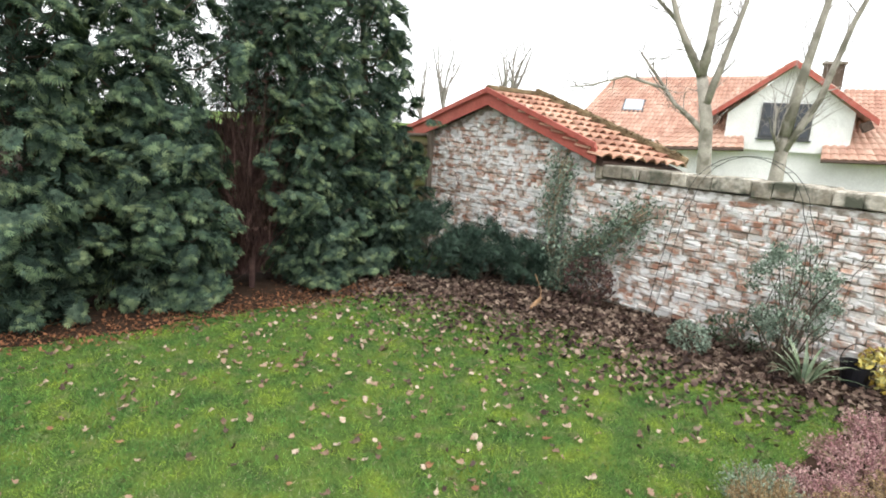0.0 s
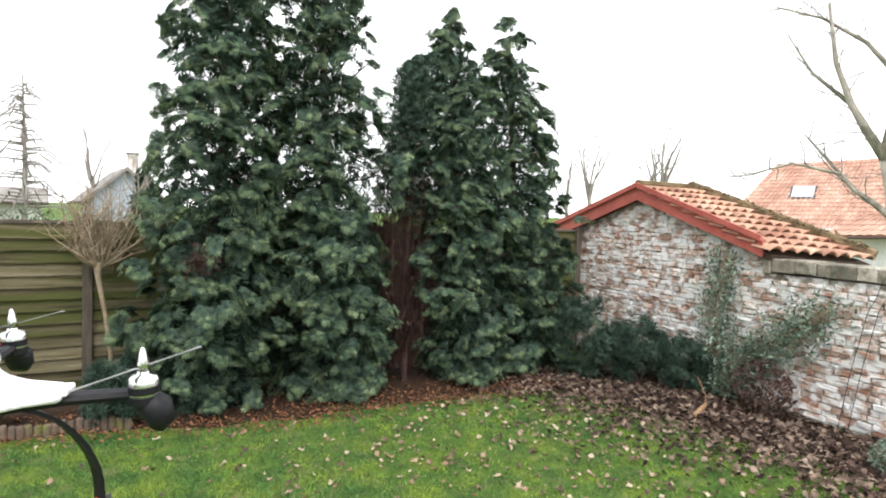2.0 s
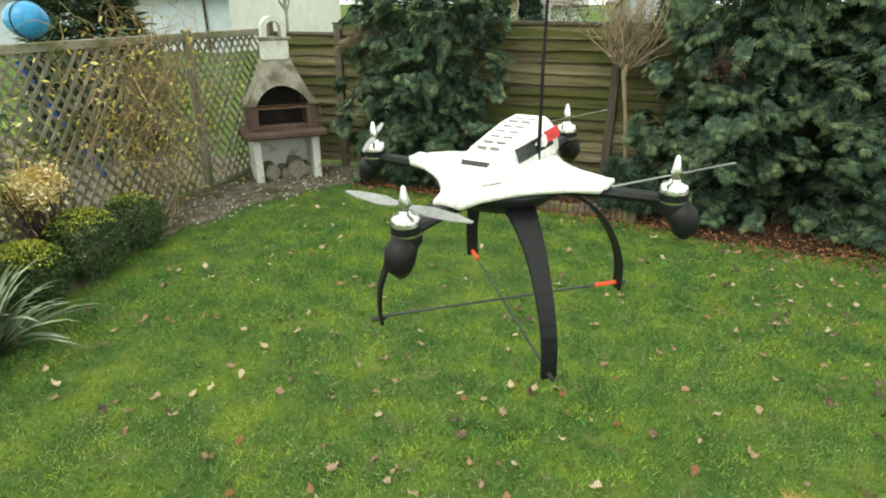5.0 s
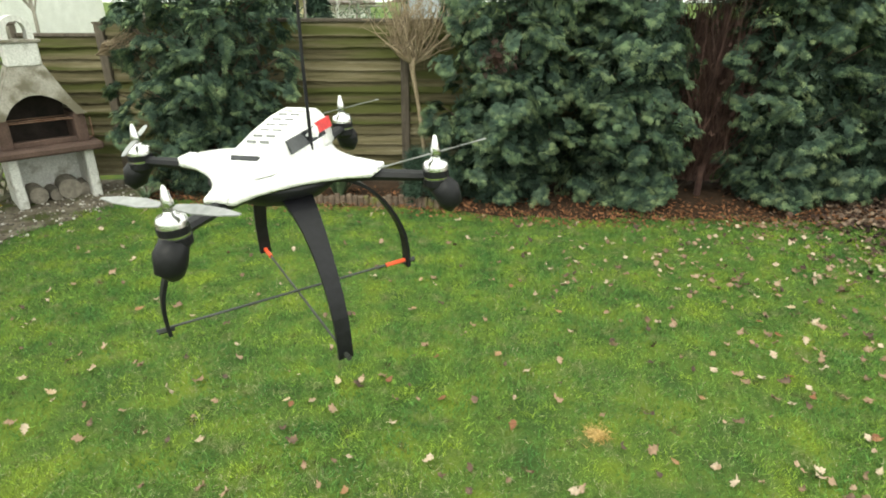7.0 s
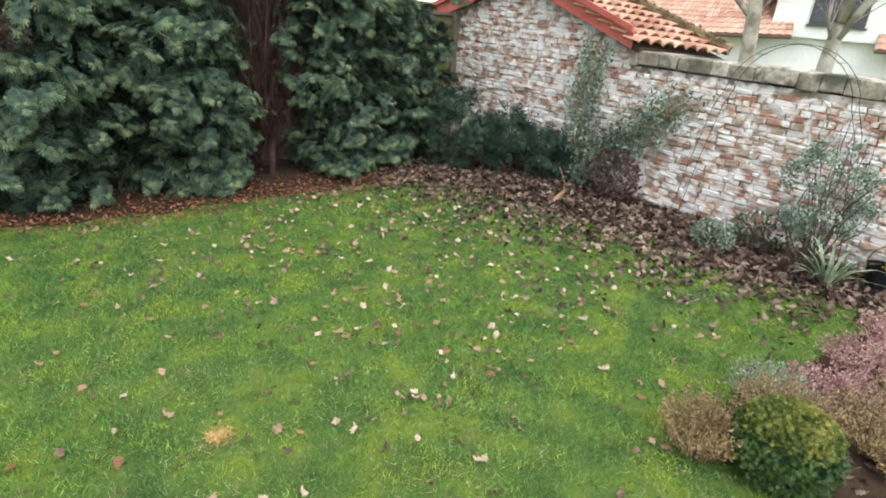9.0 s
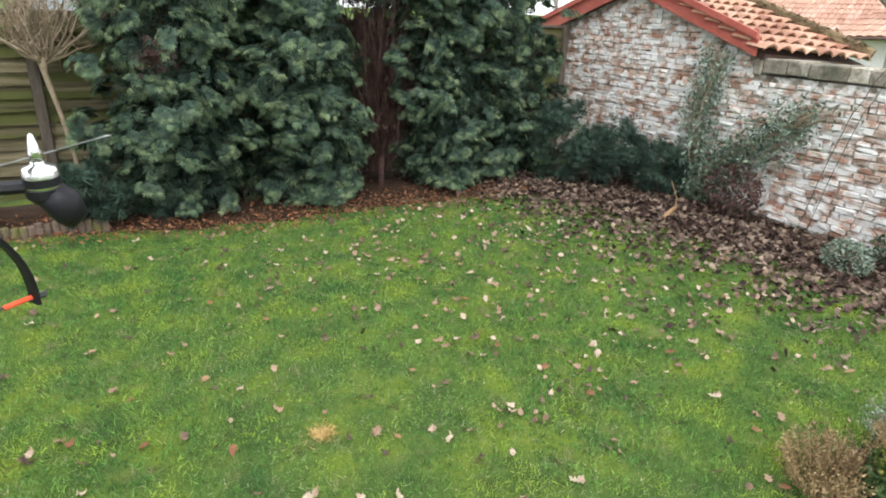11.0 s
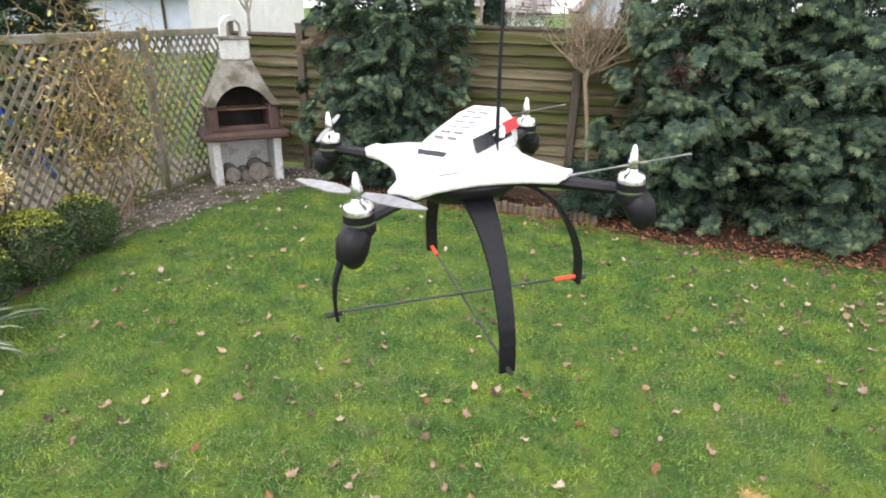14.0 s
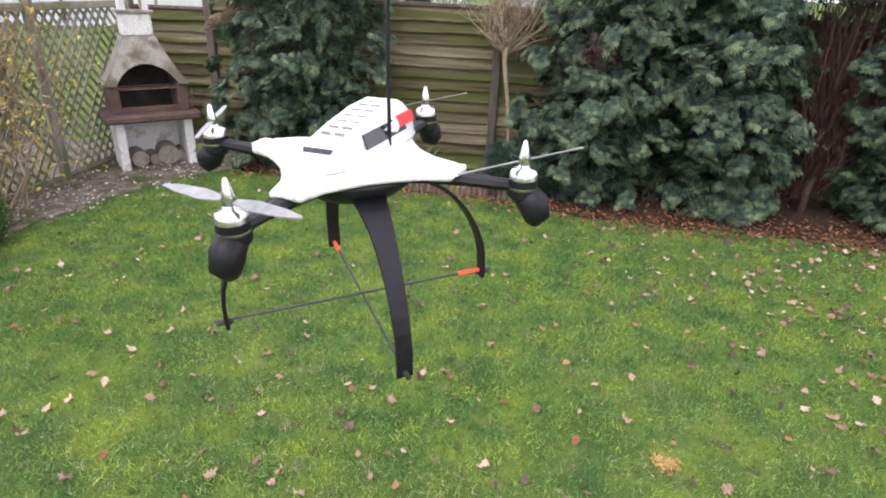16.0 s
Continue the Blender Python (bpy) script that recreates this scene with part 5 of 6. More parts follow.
    lg = part("landing_leg", leg, BLACK, drone)
    part("foot_bolt", Geo().tube([tuple(d * 0.210 + Vector((0, 0, -0.240))), tuple(d * 0.236 + Vector((0, 0, -0.240)))], 0.004, 6), IRON, lg)
for a, z in ((0, -0.236), (90, -0.240)):
    d = Vector((math.cos(radians(a)), math.sin(radians(a)), 0))
    rod = part("cross_rod", Geo().tube([tuple(-d * 0.238 + Vector((0, 0, z))), tuple(d * 0.238 + Vector((0, 0, z)))], 0.0022, 6), CARBON, drone, "thin carbon rod between the legs")
    part("orange_tape", Geo().tube([tuple(d * 0.175 + Vector((0, 0, z))), tuple(d * 0.216 + Vector((0, 0, z)))], 0.0042, 8), ORANGE, rod)
part("antenna", Geo().tube([(0.052, -0.020, 0.02), (0.056, -0.018, 0.16), (0.066, -0.012, 0.32), (0.085, -0.002, 0.46)], [0.0032, 0.0028, 0.002, 0.0014], 6), BLACK, drone, "thin black whip antenna")

# ---- roofs of clay tiles ----
def tiles(corners, across, up, lift=0.02, bow=0.022):
    """Curved tiles over a slope; corners: eave start, eave end, ridge end, ridge start. Gives each tile's vertices and faces."""
    a, b, c, d = (Vector(p) for p in corners)
    normal = (b - a).cross(d - a).normalized()
    if normal.z < 0:
        normal = -normal
    at = lambda u, v: (a * (1 - u) + b * u) * (1 - v) + (d * (1 - u) + c * u) * v
    for j in range(up):
        for i in range(across):
            v, lap = [], 0.18 / up
            for vv, top in ((j / up - lap * 0.4, 1.0), ((j + 1) / up, 0.0)):
                for s in range(5):
                    u = (i + s / 4) / across
                    rise = bow * 1.7 * math.sin(math.pi * s / 4) + lift * top
                    v.append(at(min(u, 1.0), vv) + normal * (rise + 0.02))
            v += [p - normal * 0.018 for p in v[:5]]
            yield v, [(s, s + 1, s + 6, s + 5) for s in range(4)] + [(s + 1, s, s + 10, s + 11) for s in range(4)]


def deck(corners, thick=0.06):
    a, b, c, d = (Vector(p) for p in corners)
    n = (b - a).cross(d - a).normalized() * (thick if (b - a).cross(d - a).z > 0 else -thick)
    return Geo().add([a, b, c, d, a - n, b - n, c - n, d - n], [(0, 1, 2, 3), (7, 6, 5, 4), (0, 4, 5, 1), (1, 5, 6, 2), (2, 6, 7, 3), (3, 7, 4, 0)])


# ---- the brick shed behind the wall ----
shed = thing("brick_shed", (0, 0, 0), "low brick shed with orange pantile roof and red bargeboards", "shed")
slope = [(5.60, 3.50, 1.55), (7.02, 3.22, 1.46), (6.60, RIDGE_Y, 2.23), (5.60, RIDGE_Y, 2.23)]
other = [(5.60, 6.90, 1.60), (6.9, 6.90, 1.60), (6.60, RIDGE_Y + 0.01, 2.23), (5.60, RIDGE_Y + 0.01, 2.23)]
inset = lambda c: [(max(x, 5.70), y, z) for x, y, z in c]
roof = part("roof", deck(inset(slope)), DARKWOOD, shed)
part("roof_back", deck(inset(other)), DARKWOOD, shed)
for v, f in tiles(slope, 8, 10, 0.045, 0.032):
    part("tile", Geo().add(v, f), TILE, roof)
for k in range(12):
    t0, t1 = k / 12, (k + 1.15) / 12
    a, b = Vector((6.60, RIDGE_Y, 2.33)), Vector((7.03, 3.22, 1.57))
    part("ridge_tile", Geo().tube([tuple(a.lerp(b, t0)), tuple(a.lerp(b, t1))], [0.07, 0.06], 8), MOSS, shed, "moss-grown ridge tile")
for k in range(4):
    part("ridge_tile", Geo().tube([(5.62 + 0.25 * k, RIDGE_Y, 2.31), (5.62 + 0.25 * k + 0.27, RIDGE_Y, 2.31)], [0.05, 0.045], 8), MOSS, shed, "moss-grown ridge tile")
moss_n = 1600
t = rng.random(moss_n)
spots = np.array((6.59, RIDGE_Y, 2.36)) * (1 - t[:, None]) + np.array((7.02, 3.22, 1.60)) * t[:, None] + rng.normal(0, 0.03, (moss_n, 3)) * np.array([1, 0.6, 0.6])
leafy("moss", spots, 0.05, MOSS, shed)
for sgn, y_end in ((-1, 3.56), (1, 6.88)):
    y0, z0, y1, z1 = RIDGE_Y, 2.22, y_end, 1.64
    for name, x, drop, h in (("bargeboard", 5.640, 0.115, 0.17), ("verge_board", 5.605, 0.015, 0.06)):
        g = Geo().add([(x - 0.015, y0, z0 - drop - h / 2 + 0.09), (x - 0.015, y1, z1 - drop - h / 2 + 0.09), (x - 0.015, y1, z1 - drop + h / 2 + 0.09), (x - 0.015, y0, z0 - drop + h / 2 + 0.09),
                       (x + 0.015, y0, z0 - drop - h / 2 + 0.09), (x + 0.015, y1, z1 - drop - h / 2 + 0.09), (x + 0.015, y1, z1 - drop + h / 2 + 0.09), (x + 0.015, y0, z0 - drop + h / 2 + 0.09)],
                      [(0, 1, 2, 3), (7, 6, 5, 4), (0, 4, 5, 1), (1, 5, 6, 2), (2, 6, 7, 3), (3, 7, 4, 0)])
        part(name, g, BARGE, shed, "red painted bargeboard")
part("side_wall", Geo().box((1.0, 0.2, 1.40), (6.55, 3.72, 0.70)).box((0.2, 3.0, 1.40), (6.95, 5.3, 0.70)), BRICK_STUFF, shed)

# ---- the neighbour's house beyond the wall ----
house = thing("neighbour_house", (26.09, 10.35, 0), "white rendered house with red clay tile roofs and gabled dormer", "house", turn=-68.3)
part("wall", Geo().box((10.5, 0.3, 1.75), (2.0, 0.35, 0.87)).box((9.0, 0.3, 2.0), (1.5, 1.6, 1.3)), RENDER, house)
gable = [(-0.15, 1.6), (4.35, 1.6), (4.35, 3.25), (2.02, 4.95), (-0.15, 3.05)]
part("dormer_wall", Geo().prism(gable, 0.3, Matrix.Translation((0, -0.1, 0))), RENDER, house)


def clay_roof(name, corners, across, up):
    ob = part(name, deck(corners), TILE_STUFF, house)
    g = Geo()
    for v, f in tiles(corners, across, up, 0.035, 0.03):
        g.add(v, f)
    t = part("tiles", g, TILE_STUFF, ob)
    t["kind"] = "stuff"
    return ob


main_roof = clay_roof("main_roof", [(-7.4, 0.4, 1.5), (1.3, 0.4, 1.5), (1.3, 4.2, 4.95), (-5.75, 4.2, 4.72)], 40, 18)
clay_roof("side_roof", [(4.2, 0.6, 2.2), (9.5, 0.6, 2.2), (9.5, 3.6, 4.5), (4.3, 3.6, 4.4)], 24, 13)
clay_roof("dormer_roof", [(-0.78, -0.45, 3.0), (-0.78, 3.2, 3.0), (1.97, 3.2, 5.12), (1.97, -0.45, 5.12)], 12, 10)
clay_roof("dormer_roof", [(5.0, 3.2, 3.05), (5.0, -0.45, 3.05), (2.0, -0.45, 5.12), (2.0, 3.2, 5.12)], 12, 10)
clay_roof("porch_roof", [(-3.3, -0.7, 1.42), (0.65, -0.7, 1.62), (0.55, 0.6, 2.55), (-1.5, 0.6, 2.5)], 13, 5)
clay_roof("bay_roof", [(3.4, -0.7, 1.38), (7.4, -0.7, 1.55), (6.4, 0.6, 2.6), (3.5, 0.6, 2.42)], 13, 5)
for x0, z0, x1, z1 in ((-0.85, 2.92, 1.98, 5.1), (5.08, 2.96, 1.98, 5.1)):
    part("bargeboard", Geo().add([(x0, -0.5, z0 - 0.16), (x1, -0.5, z1 - 0.16), (x1, -0.5, z1 + 0.06), (x0, -0.5, z0 + 0.06), (x0, -0.44, z0 - 0.16), (x1, -0.44, z1 - 0.16), (x1, -0.44, z1 + 0.06), (x0, -0.44, z0 + 0.06)],
                                 [(0, 1, 2, 3), (7, 6, 5, 4), (0, 4, 5, 1), (1, 5, 6, 2), (2, 6, 7, 3), (3, 7, 4, 0)]), BARGE, house)
part("gutter", Geo().tube([(-3.3, -0.76, 1.36), (0.65, -0.76, 1.56)], 0.06, 6), DARKWOOD, house)
part("gutter", Geo().tube([(3.4, -0.76, 1.32), (7.4, -0.76, 1.49)], 0.06, 6), DARKWOOD, house)
for x in (-0.6, 4.75):
    part("eave_bracket", Geo().box((0.35, 0.5, 0.35), (x, -0.2, 2.75), (0, 30 if x < 0 else -30, 0)), DARKWOOD, house)
win = part("window", Geo().box((1.84, 0.08, 1.42), (2.02, -0.14, 2.80)).box((2.0, 0.12, 0.06), (2.02, -0.16, 2.06)), FRAME, house, "dark framed dormer window")
for x in (1.44, 2.02, 2.60):
    for z in (2.48, 3.18):
        part("pane", Geo().box((0.50, 0.02, 0.56), (x, -0.185, z - 0.02)), GLASS, win)
sky = part("skylight", Geo().box((1.0, 0.9, 0.08), (-4.35, 2.38, 3.28), (42, 0, 0)), FRAME, house, "closed roof window")
part("pane", Geo().box((0.86, 0.76, 0.03), (-4.35, 2.34, 3.335), (42, 0, 0)), RENDER_GREY, sky)
chim = part("chimney", Geo().box((0.75, 0.6, 1.7), (3.75, 3.4, 4.6)), BARK, house, "dark brick chimney")
part("chimney_cap", Geo().box((0.9, 0.75, 0.1), (3.75, 3.4, 5.48)), CONCRETE, chim)


# ---- bare trees ----
def branch_out(g, p, d, length, radius, level, r, thin=0.62, sweep=0.35, lift=0.12, twigs=2):
    pts, rad = [p], [radius]
    for i in range(4):
        d = (d + Vector((r.gauss(0, 0.14), r.gauss(0, 0.14), r.gauss(0, 0.10) + lift * 0.4))).normalized()
        p = p + d * length / 4
        pts.append(p)
        rad.append(radius * (1 - 0.17 * (i + 1)))
    g.tube(pts, rad, 6 if radius > 0.03 else 4 if radius > 0.008 else 3)
    if level > 0:
        for k in range(twigs + (level > 1)):
            i = r.choice((2, 3, 4))
            e = (d + Vector((r.gauss(0, sweep * 1.6), r.gauss(0, sweep * 1.6), r.gauss(lift, sweep)))).normalized()
            branch_out(g, pts[i], e, length * r.uniform(0.5, 0.8), rad[i] * thin, level - 1, r, thin, sweep, lift, twigs)


def guided(name, origin, turn, trunk, limbs, label, seed, material=BARK_PALE):
    """A bare tree whose main limbs run along given lines in a plane that faces the garden."""
    r = random.Random(seed)
    ob = thing(name, origin, label, "tree", turn=turn)
    g = Geo().tube([(x, 0.02 * i, z) for i, (x, z) in enumerate(trunk)], np.linspace(0.15, 0.10, len(trunk)), 10)
    part("trunk", g, material, ob, smooth=True)
    g, tw = Geo(), Geo()
    for k, (r0, line) in enumerate(limbs):
        depth = r.uniform(-0.5, 0.5)
        pts = [Vector((x, depth * i / len(line), z)) for i, (x, z) in enumerate(line)]
        rad = np.linspace(r0, r0 * 0.3, len(pts))
        g.tube(pts, rad, 8)
        for i in range(1, len(pts)):
            for _ in range(5):
                t = r.random()
                p = pts[i - 1].lerp(pts[i], t)
                d = ((pts[i] - pts[i - 1]).normalized() + Vector((r.gauss(0, 0.8), r.gauss(0, 0.8), r.gauss(0.15, 0.4)))).normalized()
                branch_out(tw, p, d, r.uniform(0.4, 0.95), 0.012, 2, r, 0.6, 0.42, 0.1, 2)
    part("branchwork", g, material, ob, smooth=True)
    part("twigwork", tw, BARK_FAR, ob)
    return ob


guided("bare_tree", (11.22, 4.43, 0), -68.3, [(-0.28, -0.1), (-0.31, 1.27), (-0.40, 2.2), (-0.60, 3.05)],
       [(0.085, [(-0.60, 3.0), (-0.86, 3.44), (-1.1, 3.9), (-1.35, 4.6), (-1.5, 5.6)]), (0.095, [(-0.60, 3.0), (-0.52, 3.6), (-0.49, 4.3), (-0.35, 5.4), (-0.4, 6.6)]), (0.08, [(-0.45, 2.5), (-0.28, 3.2), (-0.02, 4.34), (0.2, 5.6)]),
        (0.06, [(-0.38, 1.95), (-0.7, 2.25), (-1.0, 2.49), (-1.4, 3.0), (-1.75, 3.43)]), (0.03, [(-1.2, 2.75), (-1.9, 2.95), (-2.6, 2.75), (-3.05, 2.70)]),
        (0.045, [(-0.5, 4.3), (-0.95, 4.9), (-1.6, 5.4), (-2.3, 5.7)]), (0.04, [(-1.1, 3.9), (-1.7, 4.5), (-2.1, 5.2)]), (0.035, [(-0.4, 5.2), (0.1, 5.8), (0.3, 6.6)])],
       "pale-barked bare winter tree behind the brick wall", 3)
guided("bare_tree", (11.22, 4.43, 0), -68.3, [(0.90, -0.1), (0.88, 1.26), (0.90, 2.07)],
       [(0.10, [(0.90, 2.0), (0.98, 2.8), (1.06, 3.41), (1.21, 4.48), (1.3, 5.8)]), (0.075, [(0.92, 1.75), (1.15, 2.25), (1.32, 2.63), (1.6, 3.9), (1.84, 4.59), (2.3, 5.6)]), (0.04, [(1.2, 4.3), (1.7, 4.5), (2.4, 4.75), (3.0, 4.85)]), (0.04, [(0.9, 1.6), (0.72, 2.0), (0.70, 2.5)])],
       "pale-barked bare winter tree with leaning fork behind the wall", 4)


def far_tree(name, at, height, label, seed, radius=0.12, spread=0.35, level=4):
    r = random.Random(seed)
    ob = thing(name, at, label, "tree", "bare trees in the distance")
    g = Geo().tube([(0, 0, -0.1), (0.05, 0, height * 0.3), (0, 0.05, height * 0.42)], [radius, radius * 0.8, radius * 0.7], 8)
    part("trunk", g, BARK_FAR, ob)
    g = Geo()
    for k in range(6):
        a = k * 1.05 + r.random()
        branch_out(g, Vector((0, 0.03, height * (0.30 + 0.02 * k))), Vector((math.cos(a) * spread, math.sin(a) * spread, 1)), height * 0.36, radius * 0.5, level, r, 0.6, spread, 0.25, 2)
    part("branchwork", g, BARK_FAR, ob)
    return ob


far_tree("far_tree", (22.7, 19.7, 0), 7.6, "bare tree far behind the shed", 5, 0.20, 0.5)
far_tree("far_tree", (20.4, 22.1, 0), 7.8, "bare slender tree far behind the shed", 6, 0.12, 0.25)
far_tree("far_tree", (19.4, 22.6, 0), 6.2, "bare slender tree far behind the shed", 7, 0.10, 0.3)
far_tree("far_tree", (-7.0, 30.2, 0), 12.0, "tall bare tree far beyond the fence", 8, 0.16, 0.4)
far_tree("far_tree", (-1.2, 33.0, 0), 7.5, "bare tree far beyond the fence", 9, 0.10, 0.45)
far_tree("far_tree", (0.6, 27.0, 0), 5.6, "bare bushy tree far beyond the fence", 10, 0.07, 0.5)
far_tree("far_tree", (-5.6, 27.5, 0), 6.0, "bare bushy tree far beyond the fence", 11, 0.07, 0.5)
far_tree("far_tree", (-9.4, 20.6, 0), 6.4, "bare tree beside the white gable", 12, 0.09, 0.45)
far_tree("far_tree", (-13.2, 21.0, 0), 4.6, "bare fruit tree before the white gable", 14, 0.07, 0.6)
far_tree("far_tree", (-28.0, 33.0, 0), 10.0, "tall bare tree behind the long house", 15, 0.15, 0.4)

larch = thing("larch", (-3.55, 29.75, 0), "bare drooping larch far beyond the fence", "tree")
part("trunk", Geo().tube([(0, 0, -0.1), (0.05, 0, 3.5), (0, 0, 7.0)], [0.13, 0.09, 0.02], 8), BARK_FAR, larch)
g = Geo()
r = random.Random(2)
for k in range(74):
    z = 1.6 + 5.1 * k / 74
    a, L = r.uniform(0, 6.28), ((7.2 - z) * 0.50 + 0.35) * r.uniform(0.5, 1.15)
    d = Vector((math.cos(a), math.sin(a), 0))
    pts = [Vector((0, 0, z)), d * L * 0.4 + Vector((0, 0, z + 0.05)), d * L * 0.8 + Vector((r.gauss(0, 0.1), r.gauss(0, 0.1), z - 0.3 * L)), d * L + Vector((r.gauss(0, 0.15), r.gauss(0, 0.15), z - 0.15 * L))]
    g.tube(pts, [0.040, 0.030, 0.022, 0.010], 4)
    for t in (0.25, 0.35, 0.45, 0.55, 0.65, 0.75, 0.85, 0.95):
        q = d * L * t + Vector((0, 0, z - 0.12 * L * t))
        g.tube([q, q + Vector((r.gauss(0, 0.08), r.gauss(0, 0.08), -r.uniform(0.1, 0.5)))], [0.010, 0.004], 3)
part("branchwork", g, BARK_FAR, larch)
whole("white_pole", Geo().tube([(0, 0, -0.1), (0, 0, 2.95)], [0.06, 0.05], 8), RENDER, (-4.45, 29.6, 0), "white painted pole far beyond the fence", "pole")


# ---- houses beyond the fences ----
def simple_house(name, a, b, depth_vec, eave, ridge, wall_m, roof_m, label, gable_m=None):
    """A gabled house: long wall from a to b, gable ends along depth_vec."""
    a, b, d = Vector((*a, 0)), Vector((*b, 0)), Vector((*depth_vec, 0))
    ob = thing(name, tuple(a), label, "house")
    b = b - a
    up = lambda p, z: (p.x, p.y, z)
    g = Geo().add([up(Vector(), 0), up(b, 0), up(b, eave), up(Vector(), eave)], [(0, 1, 2, 3)])
    part("wall", g, wall_m, ob)
    part("wall", Geo().add([up(d, 0), up(b + d, 0), up(b + d, eave), up(d, eave)], [(3, 2, 1, 0)]), wall_m, ob)
    for p in (Vector(), b):
        part("gable", Geo().add([up(p, 0), up(p + d, 0), up(p + d, eave), up(p + d / 2, ridge), up(p, eave)], [(0, 1, 2, 3, 4)]), gable_m or wall_m, ob)
    e, f = b.normalized() * 0.35, d.normalized() * 0.45
    drop = 0.45 * (ridge - eave) / (d.length / 2)
    for s0, s1 in ((Vector() - f, d / 2), (d + f, d / 2)):
        lo, hi = (s0, eave - drop), (s1, ridge + 0.04)
        part("roof", deck([up(lo[0] - e, lo[1]), up(lo[0] + b + e, lo[1]), up(hi[0] + b + e, hi[1]), up(hi[0] - e, hi[1])], 0.12), roof_m, ob)
        part("gutter", Geo().tube([up(lo[0] - e, lo[1] - 0.08), up(lo[0] + b + e, lo[1] - 0.08)], 0.07, 6), DARKWOOD, ob)
    return ob


long_house = simple_house("long_house", (-15.6, 20.9), (-29.0, 20.5), (-0.34, 10.0), 2.5, 5.0, RENDER_GREY, SLATE, "long white and pale blue house with grey roof", RENDER)
part("downpipe", Geo().tube([(-1.1, -0.1, 0), (-1.1, -0.1, 2.4)], 0.05, 6), DARKWOOD, long_house)
gw = part("window", Geo().box((0.10, 0.6, 1.0), (-0.10, 4.4, 3.5), (0, 0, 2)), FRAME, long_house, "small gable window")
part("pane", Geo().box((0.06, 0.46, 0.86), (-0.05, 4.4, 3.5), (0, 0, 2)), GLASS, gw)
rw = part("roof_window", Geo().box((1.3, 1.1, 0.08), (-5.2, 2.3, 3.75), (26.5, 0, 1)), RENDER, long_house, "pale roof window")
grey_house = simple_house("far_house", (-1.2, 31.0), (-1.9, 37.0), (2.8, 0.3), 2.3, 3.5, RENDER_GREY, SLATE, "small grey gabled house far beyond the fence", RENDER_GREY)
chim = part("chimney", Geo().box((0.5, 0.5, 1.3), (1.7, 1.6, 3.6)), BRICK_STUFF, grey_house, "red brick chimney")
part("chimney_cap", Geo().box((0.6, 0.6, 0.08), (1.7, 1.6, 4.28)), CONCRETE, chim)
simple_house("far_house", (-9.0, 40.0), (-4.0, 40.5), (-0.5, 5.0), 1.9, 2.6, RENDER, SLATE, "low white house far beyond the fence", RENDER)

simple_house("far_house", (-6.6, 36.0), (-11.0, 36.5), (-0.5, 5.0), 2.3, 3.6, CREAMWALL, SLATE, "cream rendered house far beyond the fence", CREAMWALL)


def far_conifer(at, height, spread, seed):
    """A small dense conifer: a trunk and whorls of sprays that shorten towards the tip."""
    r = np.random.default_rng(seed)
    ob = thing("far_conifer", (*at, 0), "small blue-green conifer far beyond the fence", "tree", "conifers in the distance")
    part("trunk", Geo().tube([(0, 0, -0.1), (0, 0, height * 0.95)], [0.07, 0.01], 6), BARK, ob)
    n = 1500
    t = r.random(n) ** 1.3
    a = r.uniform(0, 2 * np.pi, n)
    rad = spread * (1 - t) * r.uniform(0.35, 1.0, n)
    spots = np.stack([rad * np.cos(a), rad * np.sin(a), 0.2 + height * t - 0.25 * rad], 1)
    ahead = np.stack([np.cos(a), np.sin(a), r.normal(-0.2, 0.3, n)], 1)
    part("crown", scatter("crown", FAN_V, FAN_F, spots, ahead, np.tile([0, 0, 1.0], (n, 1)) + r.normal(0, 0.3, (n, 3)), r.uniform(0.25, 0.5, n), PINE), PINE, ob)


for x, y, h, w in ((-6.4, 27.0, 3.2, 0.8), (-5.2, 28.5, 2.9, 0.7), (-7.6, 28.0, 3.6, 0.9), (0.9, 29.0, 3.0, 0.8)):
    far_conifer((x, y), h, w, int(10 * h))

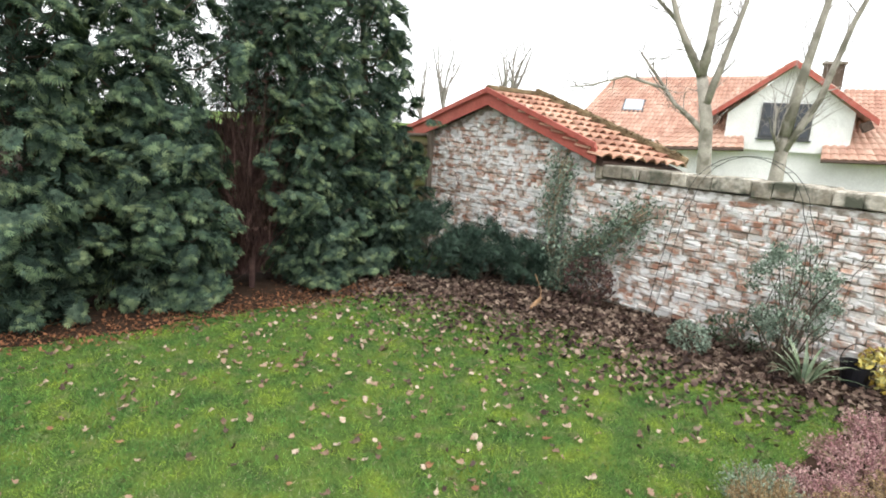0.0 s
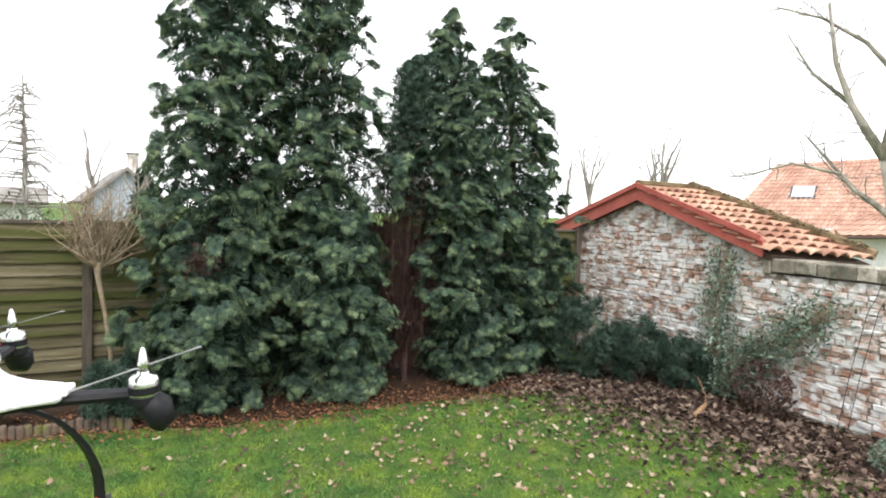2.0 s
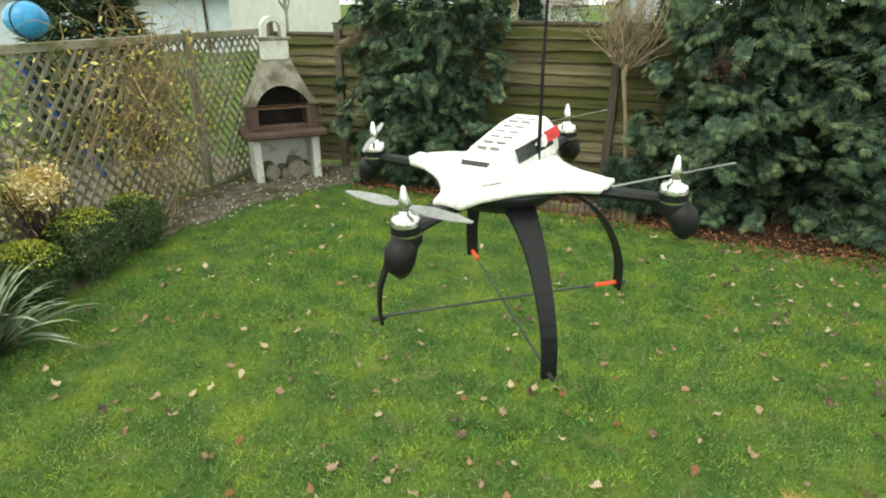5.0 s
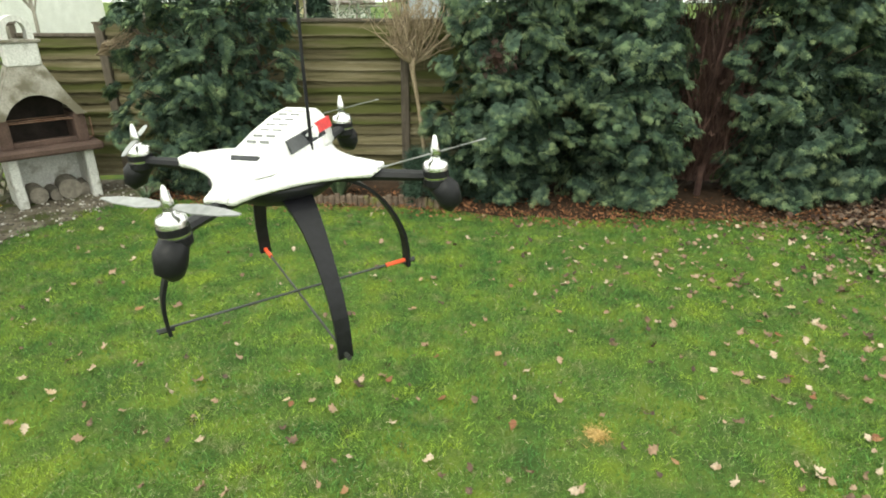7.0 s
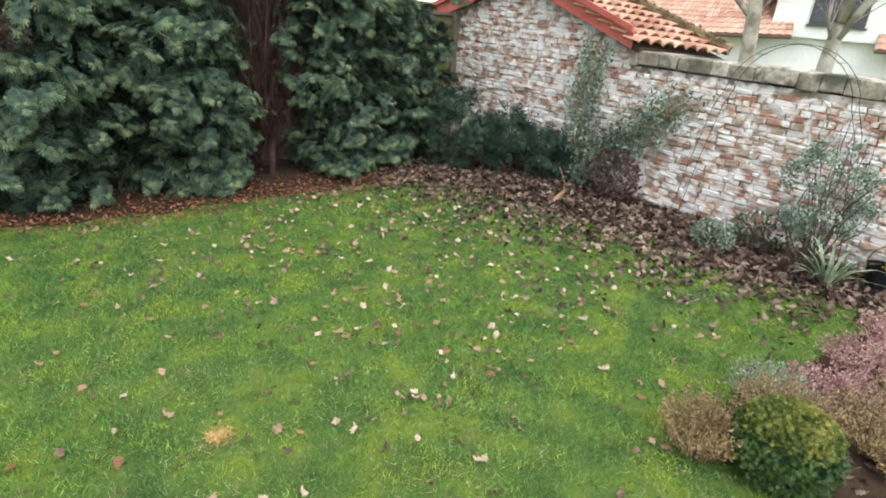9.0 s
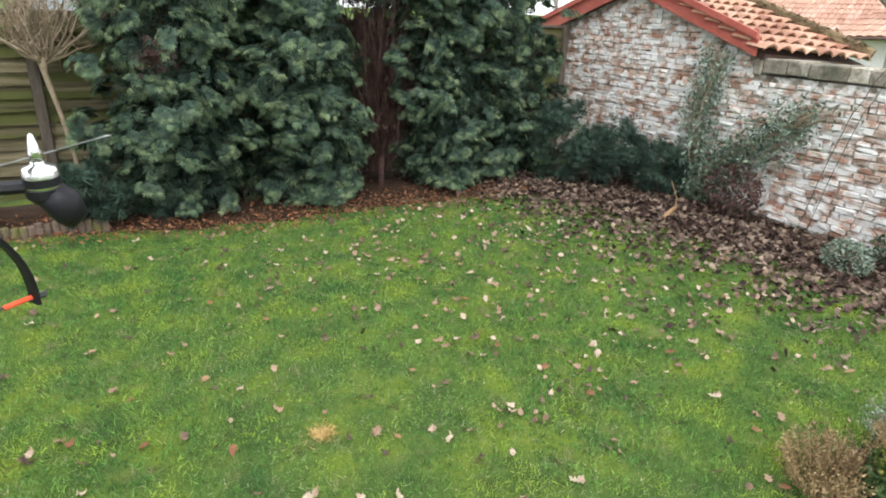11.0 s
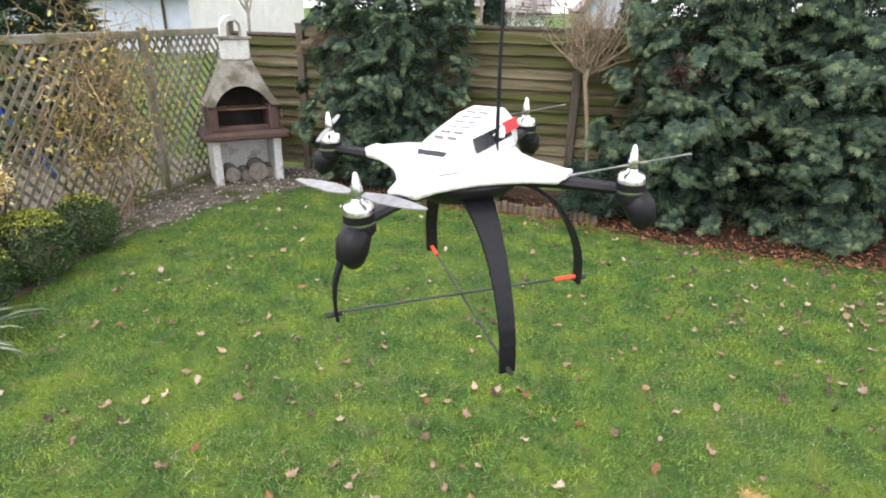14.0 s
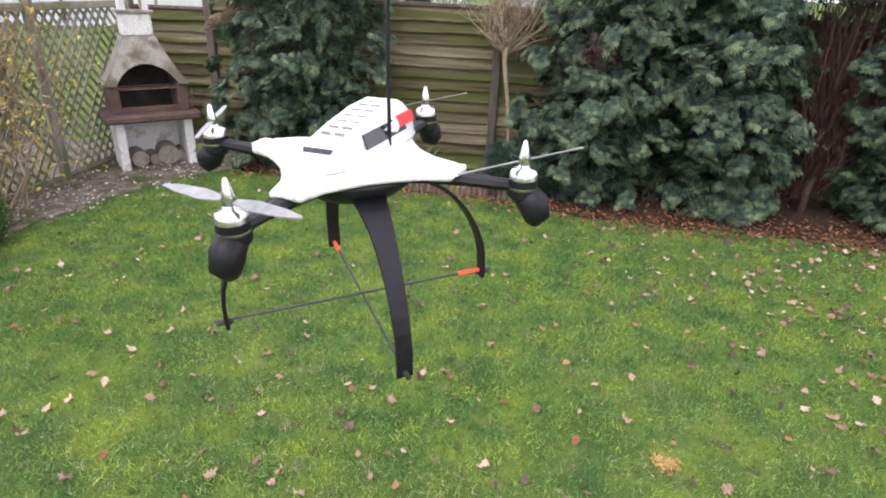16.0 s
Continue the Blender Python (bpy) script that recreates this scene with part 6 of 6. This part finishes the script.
conifer = thing("conifer_tree", (-6.75, 6.1, 0), "green conifer behind the lattice fence", "tree")
part("trunk", Geo().tube([(0, 0, -0.1), (0, 0, 3.4)], [0.09, 0.02], 8), BARK, conifer)
n = 4200
s = rng.random(n)
a = rng.uniform(0, 2 * np.pi, n)
rad = 0.75 * (1 - s ** 1.8) * rng.uniform(0.6, 1.05, n)
spots = np.stack([rad * np.cos(a), rad * np.sin(a), 0.1 + 3.5 * s], 1)
out = np.stack([np.cos(a), np.sin(a), np.full(n, 0.5)], 1)
me = scatter("crown", FAN_V, FAN_F, spots, out + rng.normal(0, 0.4, (n, 3)), np.tile([0, 0, 1.0], (n, 1)) + rng.normal(0, 0.3, (n, 3)), rng.uniform(0.12, 0.24, n), IVY)
part("crown", me, IVY, conifer)
dist_hedge = thing("far_shrubs", (0, 0, 0), "dull green shrubs far beyond the fence", "shrubs", kind="stuff")
n = 5000
hx = rng.uniform(-12, 6, n)
leafy("foliage", np.stack([hx, 26 + rng.normal(0, 0.6, n), np.abs(rng.normal(0.6, 0.5, n)) + 0.3 * np.sin(hx * 1.7)], 1), 0.17, IVY, dist_hedge)

# blue plastic things of the neighbour behind the lattice
float_toy = thing("blue_pool_toy", (-4.50, 3.52, 1.74), "glossy blue plastic tub on a pole behind the lattice fence", "tub", turn=60)
part("body", Geo().lathe([(0.01, -0.15), (0.085, -0.13), (0.125, -0.05), (0.135, 0.05), (0.10, 0.13), (0.03, 0.16)], n=20, turn=(90, 0, 25)), BLUE, float_toy, smooth=True)
part("stripe", Geo().lathe([(0.137, 0.03), (0.137, 0.05)], n=20, turn=(90, 0, 25)), BLACK, float_toy)
part("pole", Geo().tube([(0, 0, -0.12), (0, 0, -1.76)], 0.015, 6), IRON, float_toy)
whole("blue_rope", Geo().tube([(0, -0.25, 1.5), (0, 0.02, 0.95), (0, 0.15, 0.72), (0, 0.30, 0.47)], 0.014, 6), BLUEROPE, (-4.36, 3.5, 0), "blue rope hanging behind the lattice fence", "rope")
